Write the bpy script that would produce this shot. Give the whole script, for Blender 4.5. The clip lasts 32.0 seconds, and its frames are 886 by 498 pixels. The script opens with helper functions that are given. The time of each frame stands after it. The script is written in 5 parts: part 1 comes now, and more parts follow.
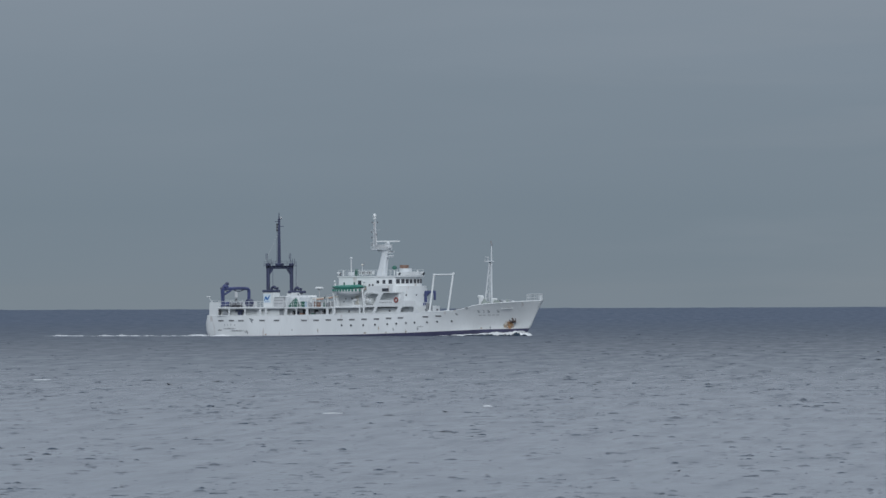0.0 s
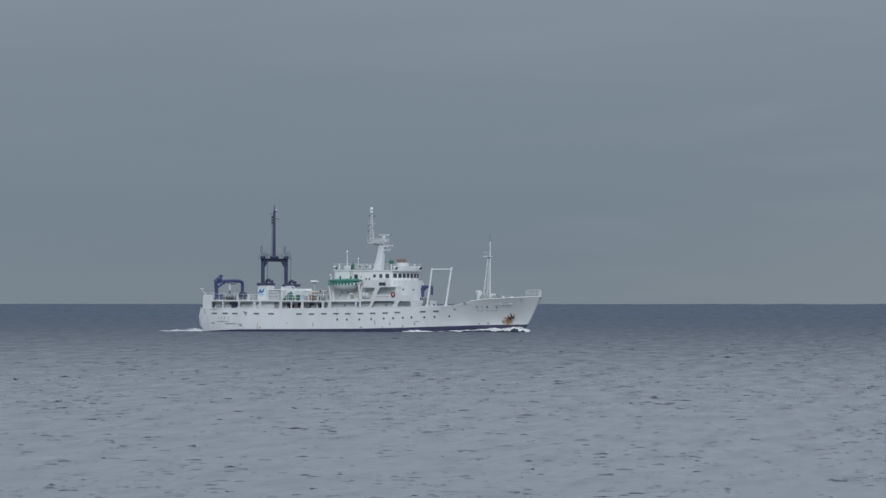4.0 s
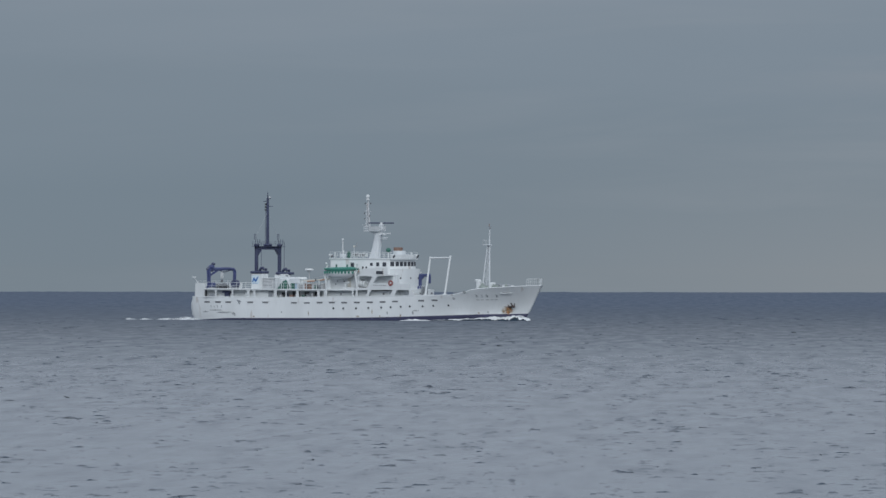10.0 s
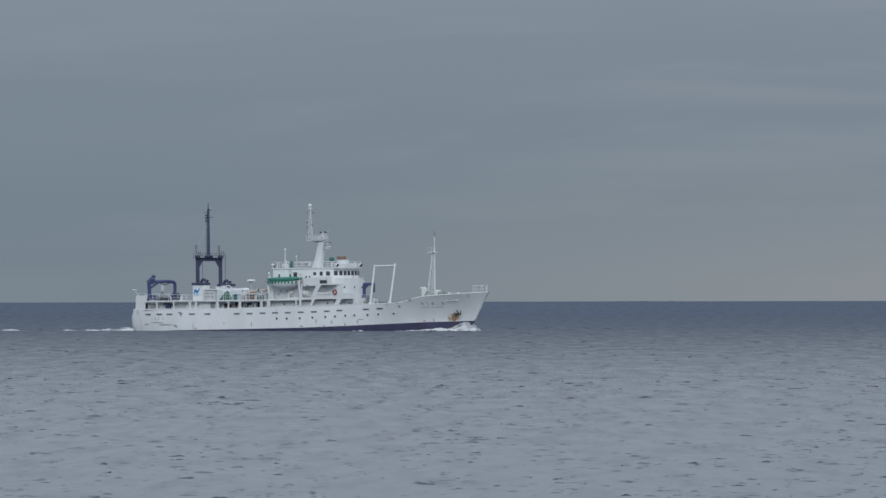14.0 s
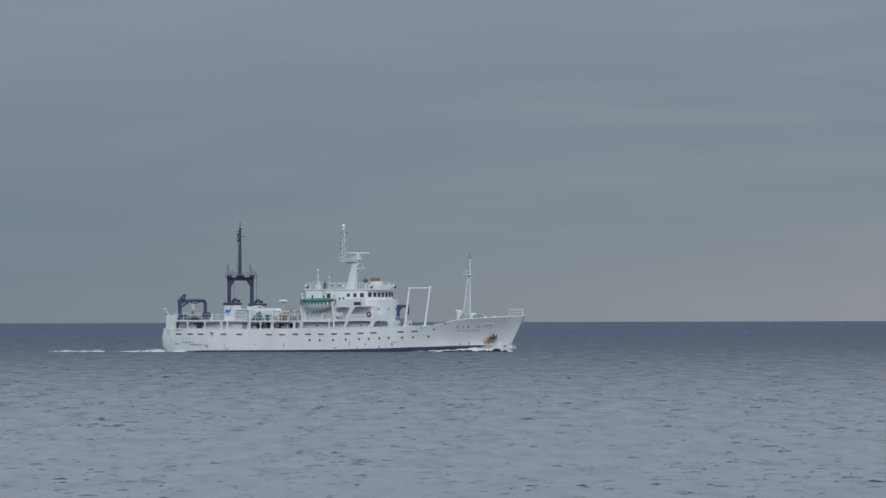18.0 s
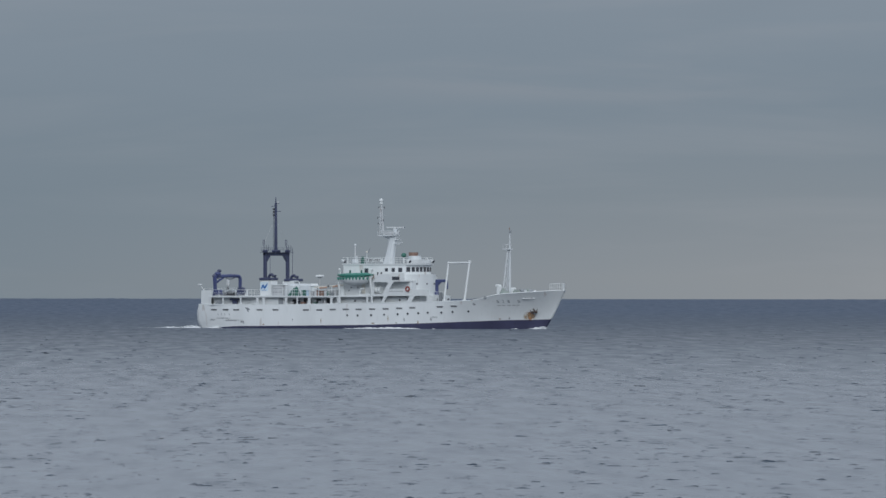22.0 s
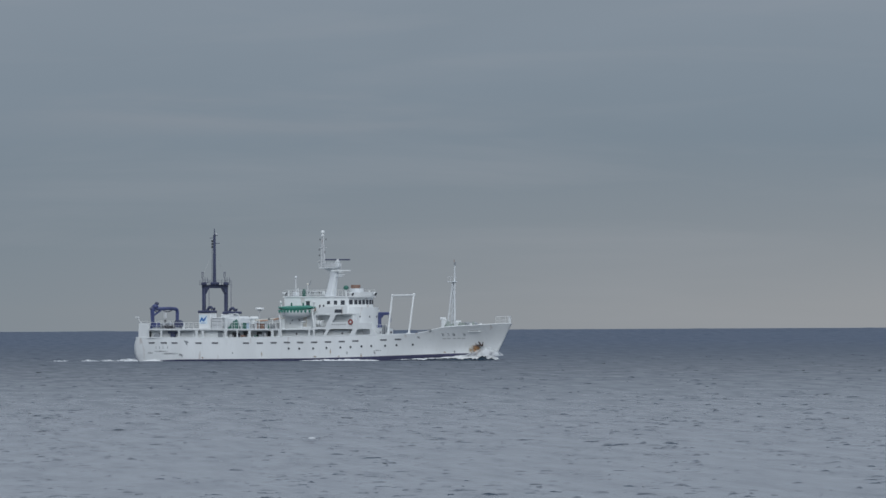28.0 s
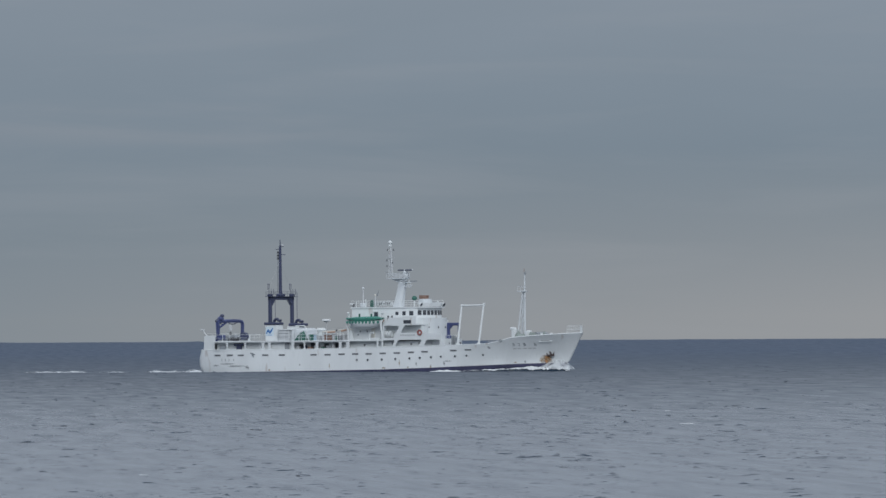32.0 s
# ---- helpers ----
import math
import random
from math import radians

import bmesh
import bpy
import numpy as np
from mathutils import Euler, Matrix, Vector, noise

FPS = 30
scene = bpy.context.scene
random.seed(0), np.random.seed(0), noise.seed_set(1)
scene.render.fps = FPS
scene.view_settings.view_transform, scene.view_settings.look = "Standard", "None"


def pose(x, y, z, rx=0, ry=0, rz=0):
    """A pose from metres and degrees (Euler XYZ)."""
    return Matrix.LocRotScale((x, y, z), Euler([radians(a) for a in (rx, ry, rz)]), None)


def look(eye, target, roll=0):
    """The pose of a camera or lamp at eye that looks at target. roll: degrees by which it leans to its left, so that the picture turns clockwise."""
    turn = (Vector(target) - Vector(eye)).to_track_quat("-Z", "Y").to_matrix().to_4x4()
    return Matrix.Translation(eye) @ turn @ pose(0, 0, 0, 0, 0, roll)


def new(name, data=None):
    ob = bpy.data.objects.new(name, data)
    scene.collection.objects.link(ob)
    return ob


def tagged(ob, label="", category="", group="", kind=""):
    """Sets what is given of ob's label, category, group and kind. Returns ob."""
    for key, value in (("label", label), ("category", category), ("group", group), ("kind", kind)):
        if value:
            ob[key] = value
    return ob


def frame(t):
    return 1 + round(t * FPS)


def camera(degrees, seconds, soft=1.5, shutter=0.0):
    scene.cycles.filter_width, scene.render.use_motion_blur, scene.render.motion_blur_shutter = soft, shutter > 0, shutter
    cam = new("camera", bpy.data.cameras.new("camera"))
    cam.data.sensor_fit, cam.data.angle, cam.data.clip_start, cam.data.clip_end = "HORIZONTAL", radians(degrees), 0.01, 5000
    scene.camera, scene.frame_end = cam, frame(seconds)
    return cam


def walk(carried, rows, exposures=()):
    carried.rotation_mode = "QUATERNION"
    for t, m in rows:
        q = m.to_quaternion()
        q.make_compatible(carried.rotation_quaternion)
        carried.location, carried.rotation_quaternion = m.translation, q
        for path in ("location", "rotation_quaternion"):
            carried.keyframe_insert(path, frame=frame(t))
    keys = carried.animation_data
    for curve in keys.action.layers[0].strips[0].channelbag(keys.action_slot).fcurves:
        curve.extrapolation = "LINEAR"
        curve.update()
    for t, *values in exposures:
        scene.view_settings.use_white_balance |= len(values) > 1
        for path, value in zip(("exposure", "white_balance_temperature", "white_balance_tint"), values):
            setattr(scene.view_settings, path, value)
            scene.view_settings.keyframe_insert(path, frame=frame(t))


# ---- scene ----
# The camera stands on the shore, hand-held, with a long lens that follows a ship sailing to the right.
EYE = 8.395
LIFT = 0.3         # the ship rides this much above its drawn waterline
THETA = 36.22      # degrees by which the ship's course closes on the shore
VEER = 0.017       # degrees a second by which its head comes round to port
SPEED = 7.980      # metres a second
RANGE = 2250.0     # distance at 16 s


def aim(yaw, pitch, roll):
    return pose(0, 0, EYE, 90 + pitch, -roll, yaw)


def sail(t, bow_up, heel, lift=0.0):
    run = SPEED * (t - 16)
    a = radians(THETA)
    return pose(run * math.cos(a), RANGE - run * math.sin(a), LIFT + lift, heel, -bow_up, -THETA + VEER * (t - 16))


cam = camera(3.6, 32.0, soft=1.5)
walk(cam, [
    (0, aim(2.2903, 0.1458, -0.20)), (0.5, aim(2.2203, 0.1473, -0.15)), (1, aim(2.1582, 0.1635, -0.09)),
    (1.5, aim(2.0707, 0.1708, 0.03)), (2, aim(1.9674, 0.1407, -0.16)), (2.5, aim(1.8398, 0.1288, -0.05)),
    (4.5, aim(1.5789, 0.1255, 0.08)), (5, aim(1.4934, 0.1084, 0.36)), (5.5, aim(1.4066, 0.0655, 0.68)),
    (6, aim(1.3025, 0.0143, 0.34)), (6.5, aim(1.2018, 0.0639, 0.52)), (7, aim(1.1306, 0.0714, 0.34)),
    (7.5, aim(1.0618, 0.0320, 0.31)), (8, aim(1.0095, 0.0579, 0.25)), (8.5, aim(0.9643, 0.0547, -0.02)),
    (9, aim(0.8824, 0.0742, 0.14)), (9.5, aim(0.7981, 0.0238, 0.06)), (10, aim(0.6948, 0.0790, 0.06)),
    (10.5, aim(0.6176, 0.1247, 0.19)), (11, aim(0.5500, 0.1090, 0.07)), (11.5, aim(0.4636, 0.1108, 0.20)),
    (12, aim(0.3587, 0.0994, -0.21)), (12.5, aim(0.2600, 0.1025, -0.27)), (13, aim(0.1436, 0.0905, -0.26)),
    (13.5, aim(-0.1058, 0.0913, -0.22)), (14, aim(-0.1796, 0.1182, -0.11)), (14.5, aim(-0.1903, 0.1268, -0.03)),
    (16.5, aim(-0.4698, 0.1796, -0.03)), (17, aim(-0.4961, 0.2005, 0.05)), (17.5, aim(-0.6095, 0.2091, 0.02)),
    (18, aim(-0.7013, 0.2017, -0.15)), (18.5, aim(-0.7486, 0.1967, -0.30)), (19, aim(-0.7887, 0.1719, -0.16)),
    (19.5, aim(-0.7530, 0.1521, -0.34)), (20, aim(-0.7825, 0.2096, -0.39)), (20.5, aim(-0.9356, 0.1587, -0.25)),
    (21, aim(-1.0746, 0.0792, -0.11)), (21.5, aim(-1.1713, 0.0591, -0.24)), (22, aim(-1.2134, 0.1070, 0.06)),
    (22.5, aim(-1.3079, 0.1187, 0.09)), (23, aim(-1.3920, 0.0696, 0.09)), (23.5, aim(-1.5503, 0.1052, 0.26)),
    (24, aim(-1.7236, 0.0941, -0.26)), (24.5, aim(-1.8705, 0.1091, -0.09)), (25, aim(-1.9557, 0.1260, -0.26)),
    (25.5, aim(-2.0404, 0.1588, -0.20)), (27.5, aim(-2.3782, 0.2609, -0.24)), (28, aim(-2.4729, 0.2323, -0.28)),
    (28.5, aim(-2.5537, 0.2337, -0.33)), (29, aim(-2.6267, 0.1791, -0.26)), (29.5, aim(-2.7188, 0.2032, -0.42)),
    (30, aim(-2.8055, 0.2184, -0.35)), (30.5, aim(-2.8697, 0.2384, -0.40)), (31, aim(-2.9451, 0.2685, -0.43)),
    (31.5, aim(-2.9856, 0.2822, -0.41)), (32, aim(-2.8898, 0.2762, -0.29))
])

# ---- light ----
world = bpy.data.worlds.new("overcast_sky")
scene.world = world
world.use_nodes = True
wn, wl = world.node_tree.nodes, world.node_tree.links
wn.clear()


def wnode(kind, **values):
    n = wn.new(kind)
    for key, value in values.items():
        n.inputs[key].default_value = value
    return n


def wmath(op, a, b):
    n = wn.new("ShaderNodeMath")
    n.operation = op
    for socket, v in zip(n.inputs, (a, b)):
        if isinstance(v, (int, float)):
            socket.default_value = v
        else:
            wl.new(v, socket)
    return n.outputs[0]


def wmix(fac, a, b):
    n = wn.new("ShaderNodeMix")
    n.data_type = "RGBA"
    for socket, v in ((n.inputs[0], fac), (n.inputs[6], a), (n.inputs[7], b)):
        if isinstance(v, (int, float, tuple)):
            socket.default_value = v
        else:
            wl.new(v, socket)
    return n.outputs[2]


way = wn.new("ShaderNodeTexCoord").outputs["Generated"]
split = wn.new("ShaderNodeSeparateXYZ")
wl.new(way, split.inputs[0])
height, across = split.outputs[2], split.outputs[0]
# grey stratus: pale rim at the horizon, slate above it, brighter overhead
ramp = wn.new("ShaderNodeValToRGB")
wl.new(wmath("POWER", wmath("MAXIMUM", height, 0.0), 0.5), ramp.inputs[0])
stops = [(0.0, (0.187, 0.228, 0.265)), (0.075, (0.173, 0.222, 0.269)), (0.125, (0.205, 0.254, 0.310)), (0.16, (0.248, 0.292, 0.351)),
         (0.35, (0.55, 0.61, 0.71)), (0.6, (0.66, 0.73, 0.85)), (1.0, (0.78, 0.85, 0.97))]
el = ramp.color_ramp.elements
while len(el) < len(stops):
    el.new(0.5)
for e, (p, c) in zip(el, stops):
    e.position, e.color = p, (*c, 1)
# thin cloud streaks and broad banks
def streaks(scale, detail, lo, hi):
    m = wn.new("ShaderNodeMapping")
    m.inputs["Scale"].default_value = scale
    wl.new(way, m.inputs[0])
    n = wnode("ShaderNodeTexNoise", Scale=1.0, Detail=detail, Roughness=0.55, Distortion=0.4)
    wl.new(m.outputs[0], n.inputs["Vector"])
    r = wn.new("ShaderNodeMapRange")
    r.inputs["From Min"].default_value, r.inputs["From Max"].default_value = lo, hi
    wl.new(n.outputs["Fac"], r.inputs[0])
    return r.outputs[0]


banks = streaks((13, 2, 64), 4.0, 0.3, 0.7)
thin = streaks((27, 4, 250), 5.0, 0.50, 0.74)
low = wn.new("ShaderNodeMapRange")
low.inputs["From Min"].default_value, low.inputs["From Max"].default_value = 0.012, 0.0
wl.new(height, low.inputs[0])
east = wn.new("ShaderNodeMapRange")
east.inputs["From Min"].default_value, east.inputs["From Max"].default_value = -0.02, 0.085
wl.new(across, east.inputs[0])
sky = wmix(wmath("MULTIPLY", banks, 0.42), ramp.outputs[0], (0.162, 0.210, 0.257, 1))
thick = wn.new("ShaderNodeMapRange")
for key, value in (("From Min", -0.05), ("From Max", 0.03), ("To Min", 0.06), ("To Max", 0.36)):
    thick.inputs[key].default_value = value
wl.new(across, thick.inputs[0])
sky = wmix(wmath("MULTIPLY", thin, thick.outputs[0]), sky, (0.266, 0.298, 0.342, 1))
# one long pale streak of thinner cloud, ragged along its edges
edge = streaks((60, 8, 420), 5.0, 0.25, 0.75)
up = wmath("SUBTRACT", height, wmath("ADD", 0.0121, wmath("MULTIPLY", edge, 0.0022)))
body = wmath("POWER", 2.718, wmath("MULTIPLY", wmath("MULTIPLY", up, up), -620000.0))
side = wmath("SUBTRACT", across, 0.029)
reach = wmath("POWER", 2.718, wmath("MULTIPLY", wmath("MULTIPLY", side, side), -4200.0))
sky = wmix(wmath("MULTIPLY", wmath("MULTIPLY", body, reach), wmath("ADD", 0.08, wmath("MULTIPLY", edge, 0.38))), sky, (0.285, 0.302, 0.338, 1))
sky = wmix(wmath("MULTIPLY", low.outputs[0], wmath("MULTIPLY", east.outputs[0], 0.85)), sky, (0.320, 0.327, 0.339, 1))
clear = wn.new("ShaderNodeTexSky")
clear.sky_type, clear.sun_disc = "NISHITA", False
clear.sun_elevation, clear.sun_rotation = radians(31), radians(179)
tint = wmix(0.0015, sky, clear.outputs[0])
ground = wnode("ShaderNodeBackground", Strength=1.0)
wl.new(tint, ground.inputs[0])
wl.new(ground.outputs[0], wn.new("ShaderNodeOutputWorld").inputs[0])

sun = new("sun", bpy.data.lights.new("sun", "SUN"))
sun.data.energy, sun.data.angle, sun.data.color = 1.26, radians(30), (0.94, 0.98, 1.0)
sun.matrix_world = look((20, -900, 560), (0, 0, 0))

# ---- materials ----
def material(name, color, rough=0.5, metal=0.0, vary=0.12, scale=1.0, stretch=(1, 1, 1), bump=0.0, rust=0.0, spec=0.5):
    """Paint, metal or canvas: a base colour with two scales of wear, and streaks of rust."""
    m = bpy.data.materials.new(name)
    m.use_nodes = True
    nt, n = m.node_tree, m.node_tree.nodes
    b = n["Principled BSDF"]
    b.inputs["Roughness"].default_value, b.inputs["Metallic"].default_value = rough, metal
    b.inputs["Specular IOR Level"].default_value = spec
    co = n.new("ShaderNodeTexCoord")
    mp = n.new("ShaderNodeMapping")
    mp.inputs["Scale"].default_value = stretch
    nt.links.new(co.outputs["Object"], mp.inputs[0])

    def noise_tex(s, detail):
        t = n.new("ShaderNodeTexNoise")
        t.inputs["Scale"].default_value, t.inputs["Detail"].default_value = s, detail
        nt.links.new(mp.outputs[0], t.inputs["Vector"])
        return t.outputs["Fac"]

    def mixed(fac, a, c):
        x = n.new("ShaderNodeMix")
        x.data_type = "RGBA"
        for socket, v in ((x.inputs[0], fac), (x.inputs[6], a), (x.inputs[7], c)):
            if isinstance(v, (tuple, float)):
                socket.default_value = v
            else:
                nt.links.new(v, socket)
        return x.outputs[2]

    def ranged(v, lo, hi):
        r = n.new("ShaderNodeMapRange")
        r.inputs["From Min"].default_value, r.inputs["From Max"].default_value = lo, hi
        nt.links.new(v, r.inputs[0])
        return r.outputs[0]

    big, fine = noise_tex(0.35 * scale, 4), noise_tex(4.0 * scale, 5)
    dark = tuple(c * (1 - vary) for c in color)
    pale = tuple(min(1.0, c * (1 + 0.4 * vary)) for c in color)
    out = mixed(ranged(big, 0.3, 0.7), (*dark, 1), (*pale, 1))
    out = mixed(ranged(fine, 0.55, 0.95), out, (*(c * (1 - 1.6 * vary) for c in color), 1))
    if rust:
        spots = noise_tex(0.9 * scale, 6)
        out = mixed(ranged(spots, 0.70 - 0.06 * rust, 0.80), out, (0.26, 0.15, 0.09, 1))
    nt.links.new(out, b.inputs["Base Color"])
    if bump:
        bp = n.new("ShaderNodeBump")
        bp.inputs["Strength"].default_value, bp.inputs["Distance"].default_value = bump, 0.03
        nt.links.new(fine, bp.inputs["Height"])
        nt.links.new(bp.outputs[0], b.inputs["Normal"])
    return m


# the white toned down to stand for haze over masts and upper works
DIMWHITE = material("dimmed_white_paint", (0.63, 0.66, 0.68), 0.5, vary=0.1, stretch=(1, 1, 0.25), rust=0.6, bump=0.2)
WHITE = material("white_paint", (0.70, 0.725, 0.73), 0.45, vary=0.07, stretch=(1, 1, 0.22), rust=0.5, bump=0.2)
HULLWHITE = material("hull_white_paint", (0.79, 0.813, 0.818), 0.42, vary=0.09, scale=0.6, stretch=(1, 1, 0.25), rust=0.75, bump=0.25)
# white with shade and haze put into its colour, rusted in spots
GREYWHITE = material("greyed_white_paint", (0.56, 0.575, 0.59), 0.5, vary=0.12, stretch=(1, 1, 0.25), rust=0.8, bump=0.2)
CREAM = material("weathered_cream_paint", (0.66, 0.64, 0.58), 0.55, vary=0.12, stretch=(1, 1, 0.3), rust=0.6)
# BOOT, NAVY and BLUE: haze is put into the colour as a lift
BOOT = material("boot_top_blue", (0.06, 0.062, 0.122), 0.5, vary=0.25, stretch=(1, 1, 0.4))
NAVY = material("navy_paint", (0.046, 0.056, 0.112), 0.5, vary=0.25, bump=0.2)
BLUE = material("blue_paint", (0.048, 0.064, 0.17), 0.45, vary=0.25, rust=0.3)
LOGO = material("logo_blue", (0.02, 0.13, 0.38), 0.5, vary=0.08)
PALEBLUE = material("pale_blue_paint", (0.42, 0.54, 0.64), 0.6, vary=0.2, scale=2)
PANEL = material("funnel_panel_white", (0.62, 0.72, 0.78), 0.5, vary=0.06)
GREEN = material("lifeboat_green", (0.055, 0.25, 0.195), 0.5, vary=0.2, scale=2)
DARKGREEN = material("winch_green", (0.03, 0.13, 0.10), 0.55, vary=0.25, scale=2)
ORANGE = material("lifering_orange", (0.30, 0.085, 0.075), 0.55, vary=0.1)
TAN = material("faded_orange_canvas", (0.50, 0.32, 0.24), 0.8, vary=0.2, scale=3)
BROWN = material("brown_paint", (0.25, 0.155, 0.12), 0.6, vary=0.2, scale=2)
GREY = material("grey_deck_paint", (0.27, 0.29, 0.31), 0.6, vary=0.2, scale=2)
# colour lifted above black to carry the distance haze
DARK = material("dark_fittings", (0.075, 0.078, 0.088), 0.6, vary=0.3)
OLIVE = material("grey_green_canvas", (0.27, 0.31, 0.29), 0.85, vary=0.25, scale=3)
IRON = material("rusted_iron", (0.075, 0.055, 0.052), 0.8, vary=0.35, scale=3)
STEEL = material("wire_rope", (0.45, 0.46, 0.47), 0.5, vary=0.2)
def wash(name, color, strength, scale):
    """A stain that lies on the paint and thins out towards its edge."""
    m = material(name, color, 0.85, vary=0.3, scale=3, stretch=(1, 1, 0.3))
    nt, n = m.node_tree, m.node_tree.nodes
    co, off, size = n.new("ShaderNodeTexCoord"), n.new("ShaderNodeVectorMath"), n.new("ShaderNodeVectorMath")
    off.operation, size.operation = "MULTIPLY_ADD", "LENGTH"
    off.inputs[1].default_value, off.inputs[2].default_value = (2, 0, 2), (-1, 0, -1)
    nt.links.new(co.outputs["Generated"], off.inputs[0])
    nt.links.new(off.outputs[0], size.inputs[0])
    mp, tex, add, fade = n.new("ShaderNodeMapping"), n.new("ShaderNodeTexNoise"), n.new("ShaderNodeMath"), n.new("ShaderNodeMapRange")
    mp.inputs["Scale"].default_value = (1, 1, 0.35)
    nt.links.new(co.outputs["Object"], mp.inputs[0])
    nt.links.new(mp.outputs[0], tex.inputs["Vector"])
    tex.inputs["Scale"].default_value, tex.inputs["Detail"].default_value = scale, 5
    add.operation = "ADD"
    nt.links.new(size.outputs["Value"], add.inputs[0])
    nt.links.new(tex.outputs["Fac"], add.inputs[1])
    for key, v in (("From Min", 1.3), ("From Max", 0.55), ("To Min", 0.0), ("To Max", strength)):
        fade.inputs[key].default_value = v
    nt.links.new(add.outputs[0], fade.inputs[0])
    nt.links.new(fade.outputs[0], n["Principled BSDF"].inputs["Alpha"])
    return m


RUST = wash("rust_stain", (0.55, 0.28, 0.12), 0.9, 2.0)
RUSTPALE = wash("rust_wash", (0.62, 0.47, 0.31), 0.6, 1.8)
SCUFF = wash("scuffed_paint", (0.3, 0.31, 0.33), 0.6, 5.0)
# dark glass, its base colour paled to stand for haze
GLASS = material("dark_window_glass", (0.06, 0.066, 0.08), 0.06, vary=0.1, spec=0.7)
def lacy(name, color, scale, stretch, lo, hi, top=1.0, detail=5):
    """Foam broken by gaps through which the water shows."""
    m = material(name, color, 0.9, vary=0.12, scale=scale, stretch=stretch, bump=0.5)
    nt, n = m.node_tree, m.node_tree.nodes
    co, mp = n.new("ShaderNodeTexCoord"), n.new("ShaderNodeMapping")
    mp.inputs["Scale"].default_value = stretch
    nt.links.new(co.outputs["Object"], mp.inputs[0])
    tex, cut = n.new("ShaderNodeTexNoise"), n.new("ShaderNodeMapRange")
    tex.inputs["Scale"].default_value, tex.inputs["Detail"].default_value, tex.inputs["Roughness"].default_value = scale, detail, 0.65
    nt.links.new(mp.outputs[0], tex.inputs["Vector"])
    for key, v in (("From Min", lo), ("From Max", hi), ("To Min", 0.0), ("To Max", top)):
        cut.inputs[key].default_value = v
    nt.links.new(tex.outputs["Fac"], cut.inputs[0])
    nt.links.new(cut.outputs[0], n["Principled BSDF"].inputs["Alpha"])
    return m


WAKE = lacy("thin_wake_foam", (0.72, 0.75, 0.77), 1.1, (0.4, 1, 2.5), 0.36, 0.60, 0.75)
STERN = lacy("stern_wash_foam", (0.74, 0.77, 0.79), 1.3, (0.5, 1, 2.2), 0.34, 0.60, 0.88)
FOAM = lacy("sea_foam", (0.80, 0.82, 0.83), 1.0, (0.4, 1, 1.6), 0.24, 0.40, 0.98)
SPRAY = lacy("sea_spray", (0.74, 0.77, 0.79), 0.9, (1, 1, 0.6), 0.2, 0.62, 0.72, 1.5)

# sea water: deep slate blue with fine ripples
WATER = bpy.data.materials.new("sea_water")
WATER.use_nodes = True
_n, _l = WATER.node_tree.nodes, WATER.node_tree.links
_b = _n["Principled BSDF"]
_b.inputs["IOR"].default_value = 1.333
_co = _n.new("ShaderNodeTexCoord")
# waves too small for the sheet become roughness, more of it farther out
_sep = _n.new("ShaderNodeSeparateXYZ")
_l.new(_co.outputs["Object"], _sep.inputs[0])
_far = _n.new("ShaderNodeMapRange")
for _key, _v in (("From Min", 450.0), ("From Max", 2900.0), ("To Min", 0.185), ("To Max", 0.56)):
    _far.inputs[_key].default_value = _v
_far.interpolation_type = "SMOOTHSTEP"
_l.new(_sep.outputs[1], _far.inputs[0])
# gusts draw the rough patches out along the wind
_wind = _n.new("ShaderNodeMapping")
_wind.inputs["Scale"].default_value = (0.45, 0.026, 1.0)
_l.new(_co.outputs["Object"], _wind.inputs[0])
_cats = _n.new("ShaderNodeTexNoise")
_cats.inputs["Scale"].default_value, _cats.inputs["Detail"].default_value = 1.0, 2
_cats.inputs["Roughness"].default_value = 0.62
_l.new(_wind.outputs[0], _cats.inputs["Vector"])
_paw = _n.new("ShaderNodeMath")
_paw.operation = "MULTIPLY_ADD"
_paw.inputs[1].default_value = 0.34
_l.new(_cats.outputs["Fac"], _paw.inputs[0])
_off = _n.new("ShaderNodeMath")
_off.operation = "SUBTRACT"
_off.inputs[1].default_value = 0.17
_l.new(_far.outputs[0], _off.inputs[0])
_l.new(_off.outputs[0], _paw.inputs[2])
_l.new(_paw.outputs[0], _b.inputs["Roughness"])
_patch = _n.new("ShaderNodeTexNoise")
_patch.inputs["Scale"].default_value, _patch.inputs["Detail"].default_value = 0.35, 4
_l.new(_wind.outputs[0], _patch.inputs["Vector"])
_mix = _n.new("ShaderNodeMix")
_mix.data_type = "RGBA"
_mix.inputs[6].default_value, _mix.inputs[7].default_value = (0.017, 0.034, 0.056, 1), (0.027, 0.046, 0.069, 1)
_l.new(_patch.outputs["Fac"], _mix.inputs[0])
# base colour darkened far out, standing in for dimmer reflection off distant waves
_far_tint = _n.new("ShaderNodeMix")
_far_tint.data_type = "RGBA"
_far_tint.inputs[7].default_value = (0.006, 0.032, 0.076, 1)
_l.new(_mix.outputs[2], _far_tint.inputs[6])
_tint_range = _n.new("ShaderNodeMapRange")
_tint_range.inputs["From Min"].default_value, _tint_range.inputs["From Max"].default_value = 2000.0, 3400.0
_l.new(_sep.outputs[1], _tint_range.inputs[0])
_l.new(_tint_range.outputs[0], _far_tint.inputs[0])
_l.new(_far_tint.outputs[2], _b.inputs["Base Color"])
_rip = _n.new("ShaderNodeTexNoise")
_rip.inputs["Scale"].default_value, _rip.inputs["Detail"].default_value = 2.2, 3
_l.new(_co.outputs["Object"], _rip.inputs["Vector"])
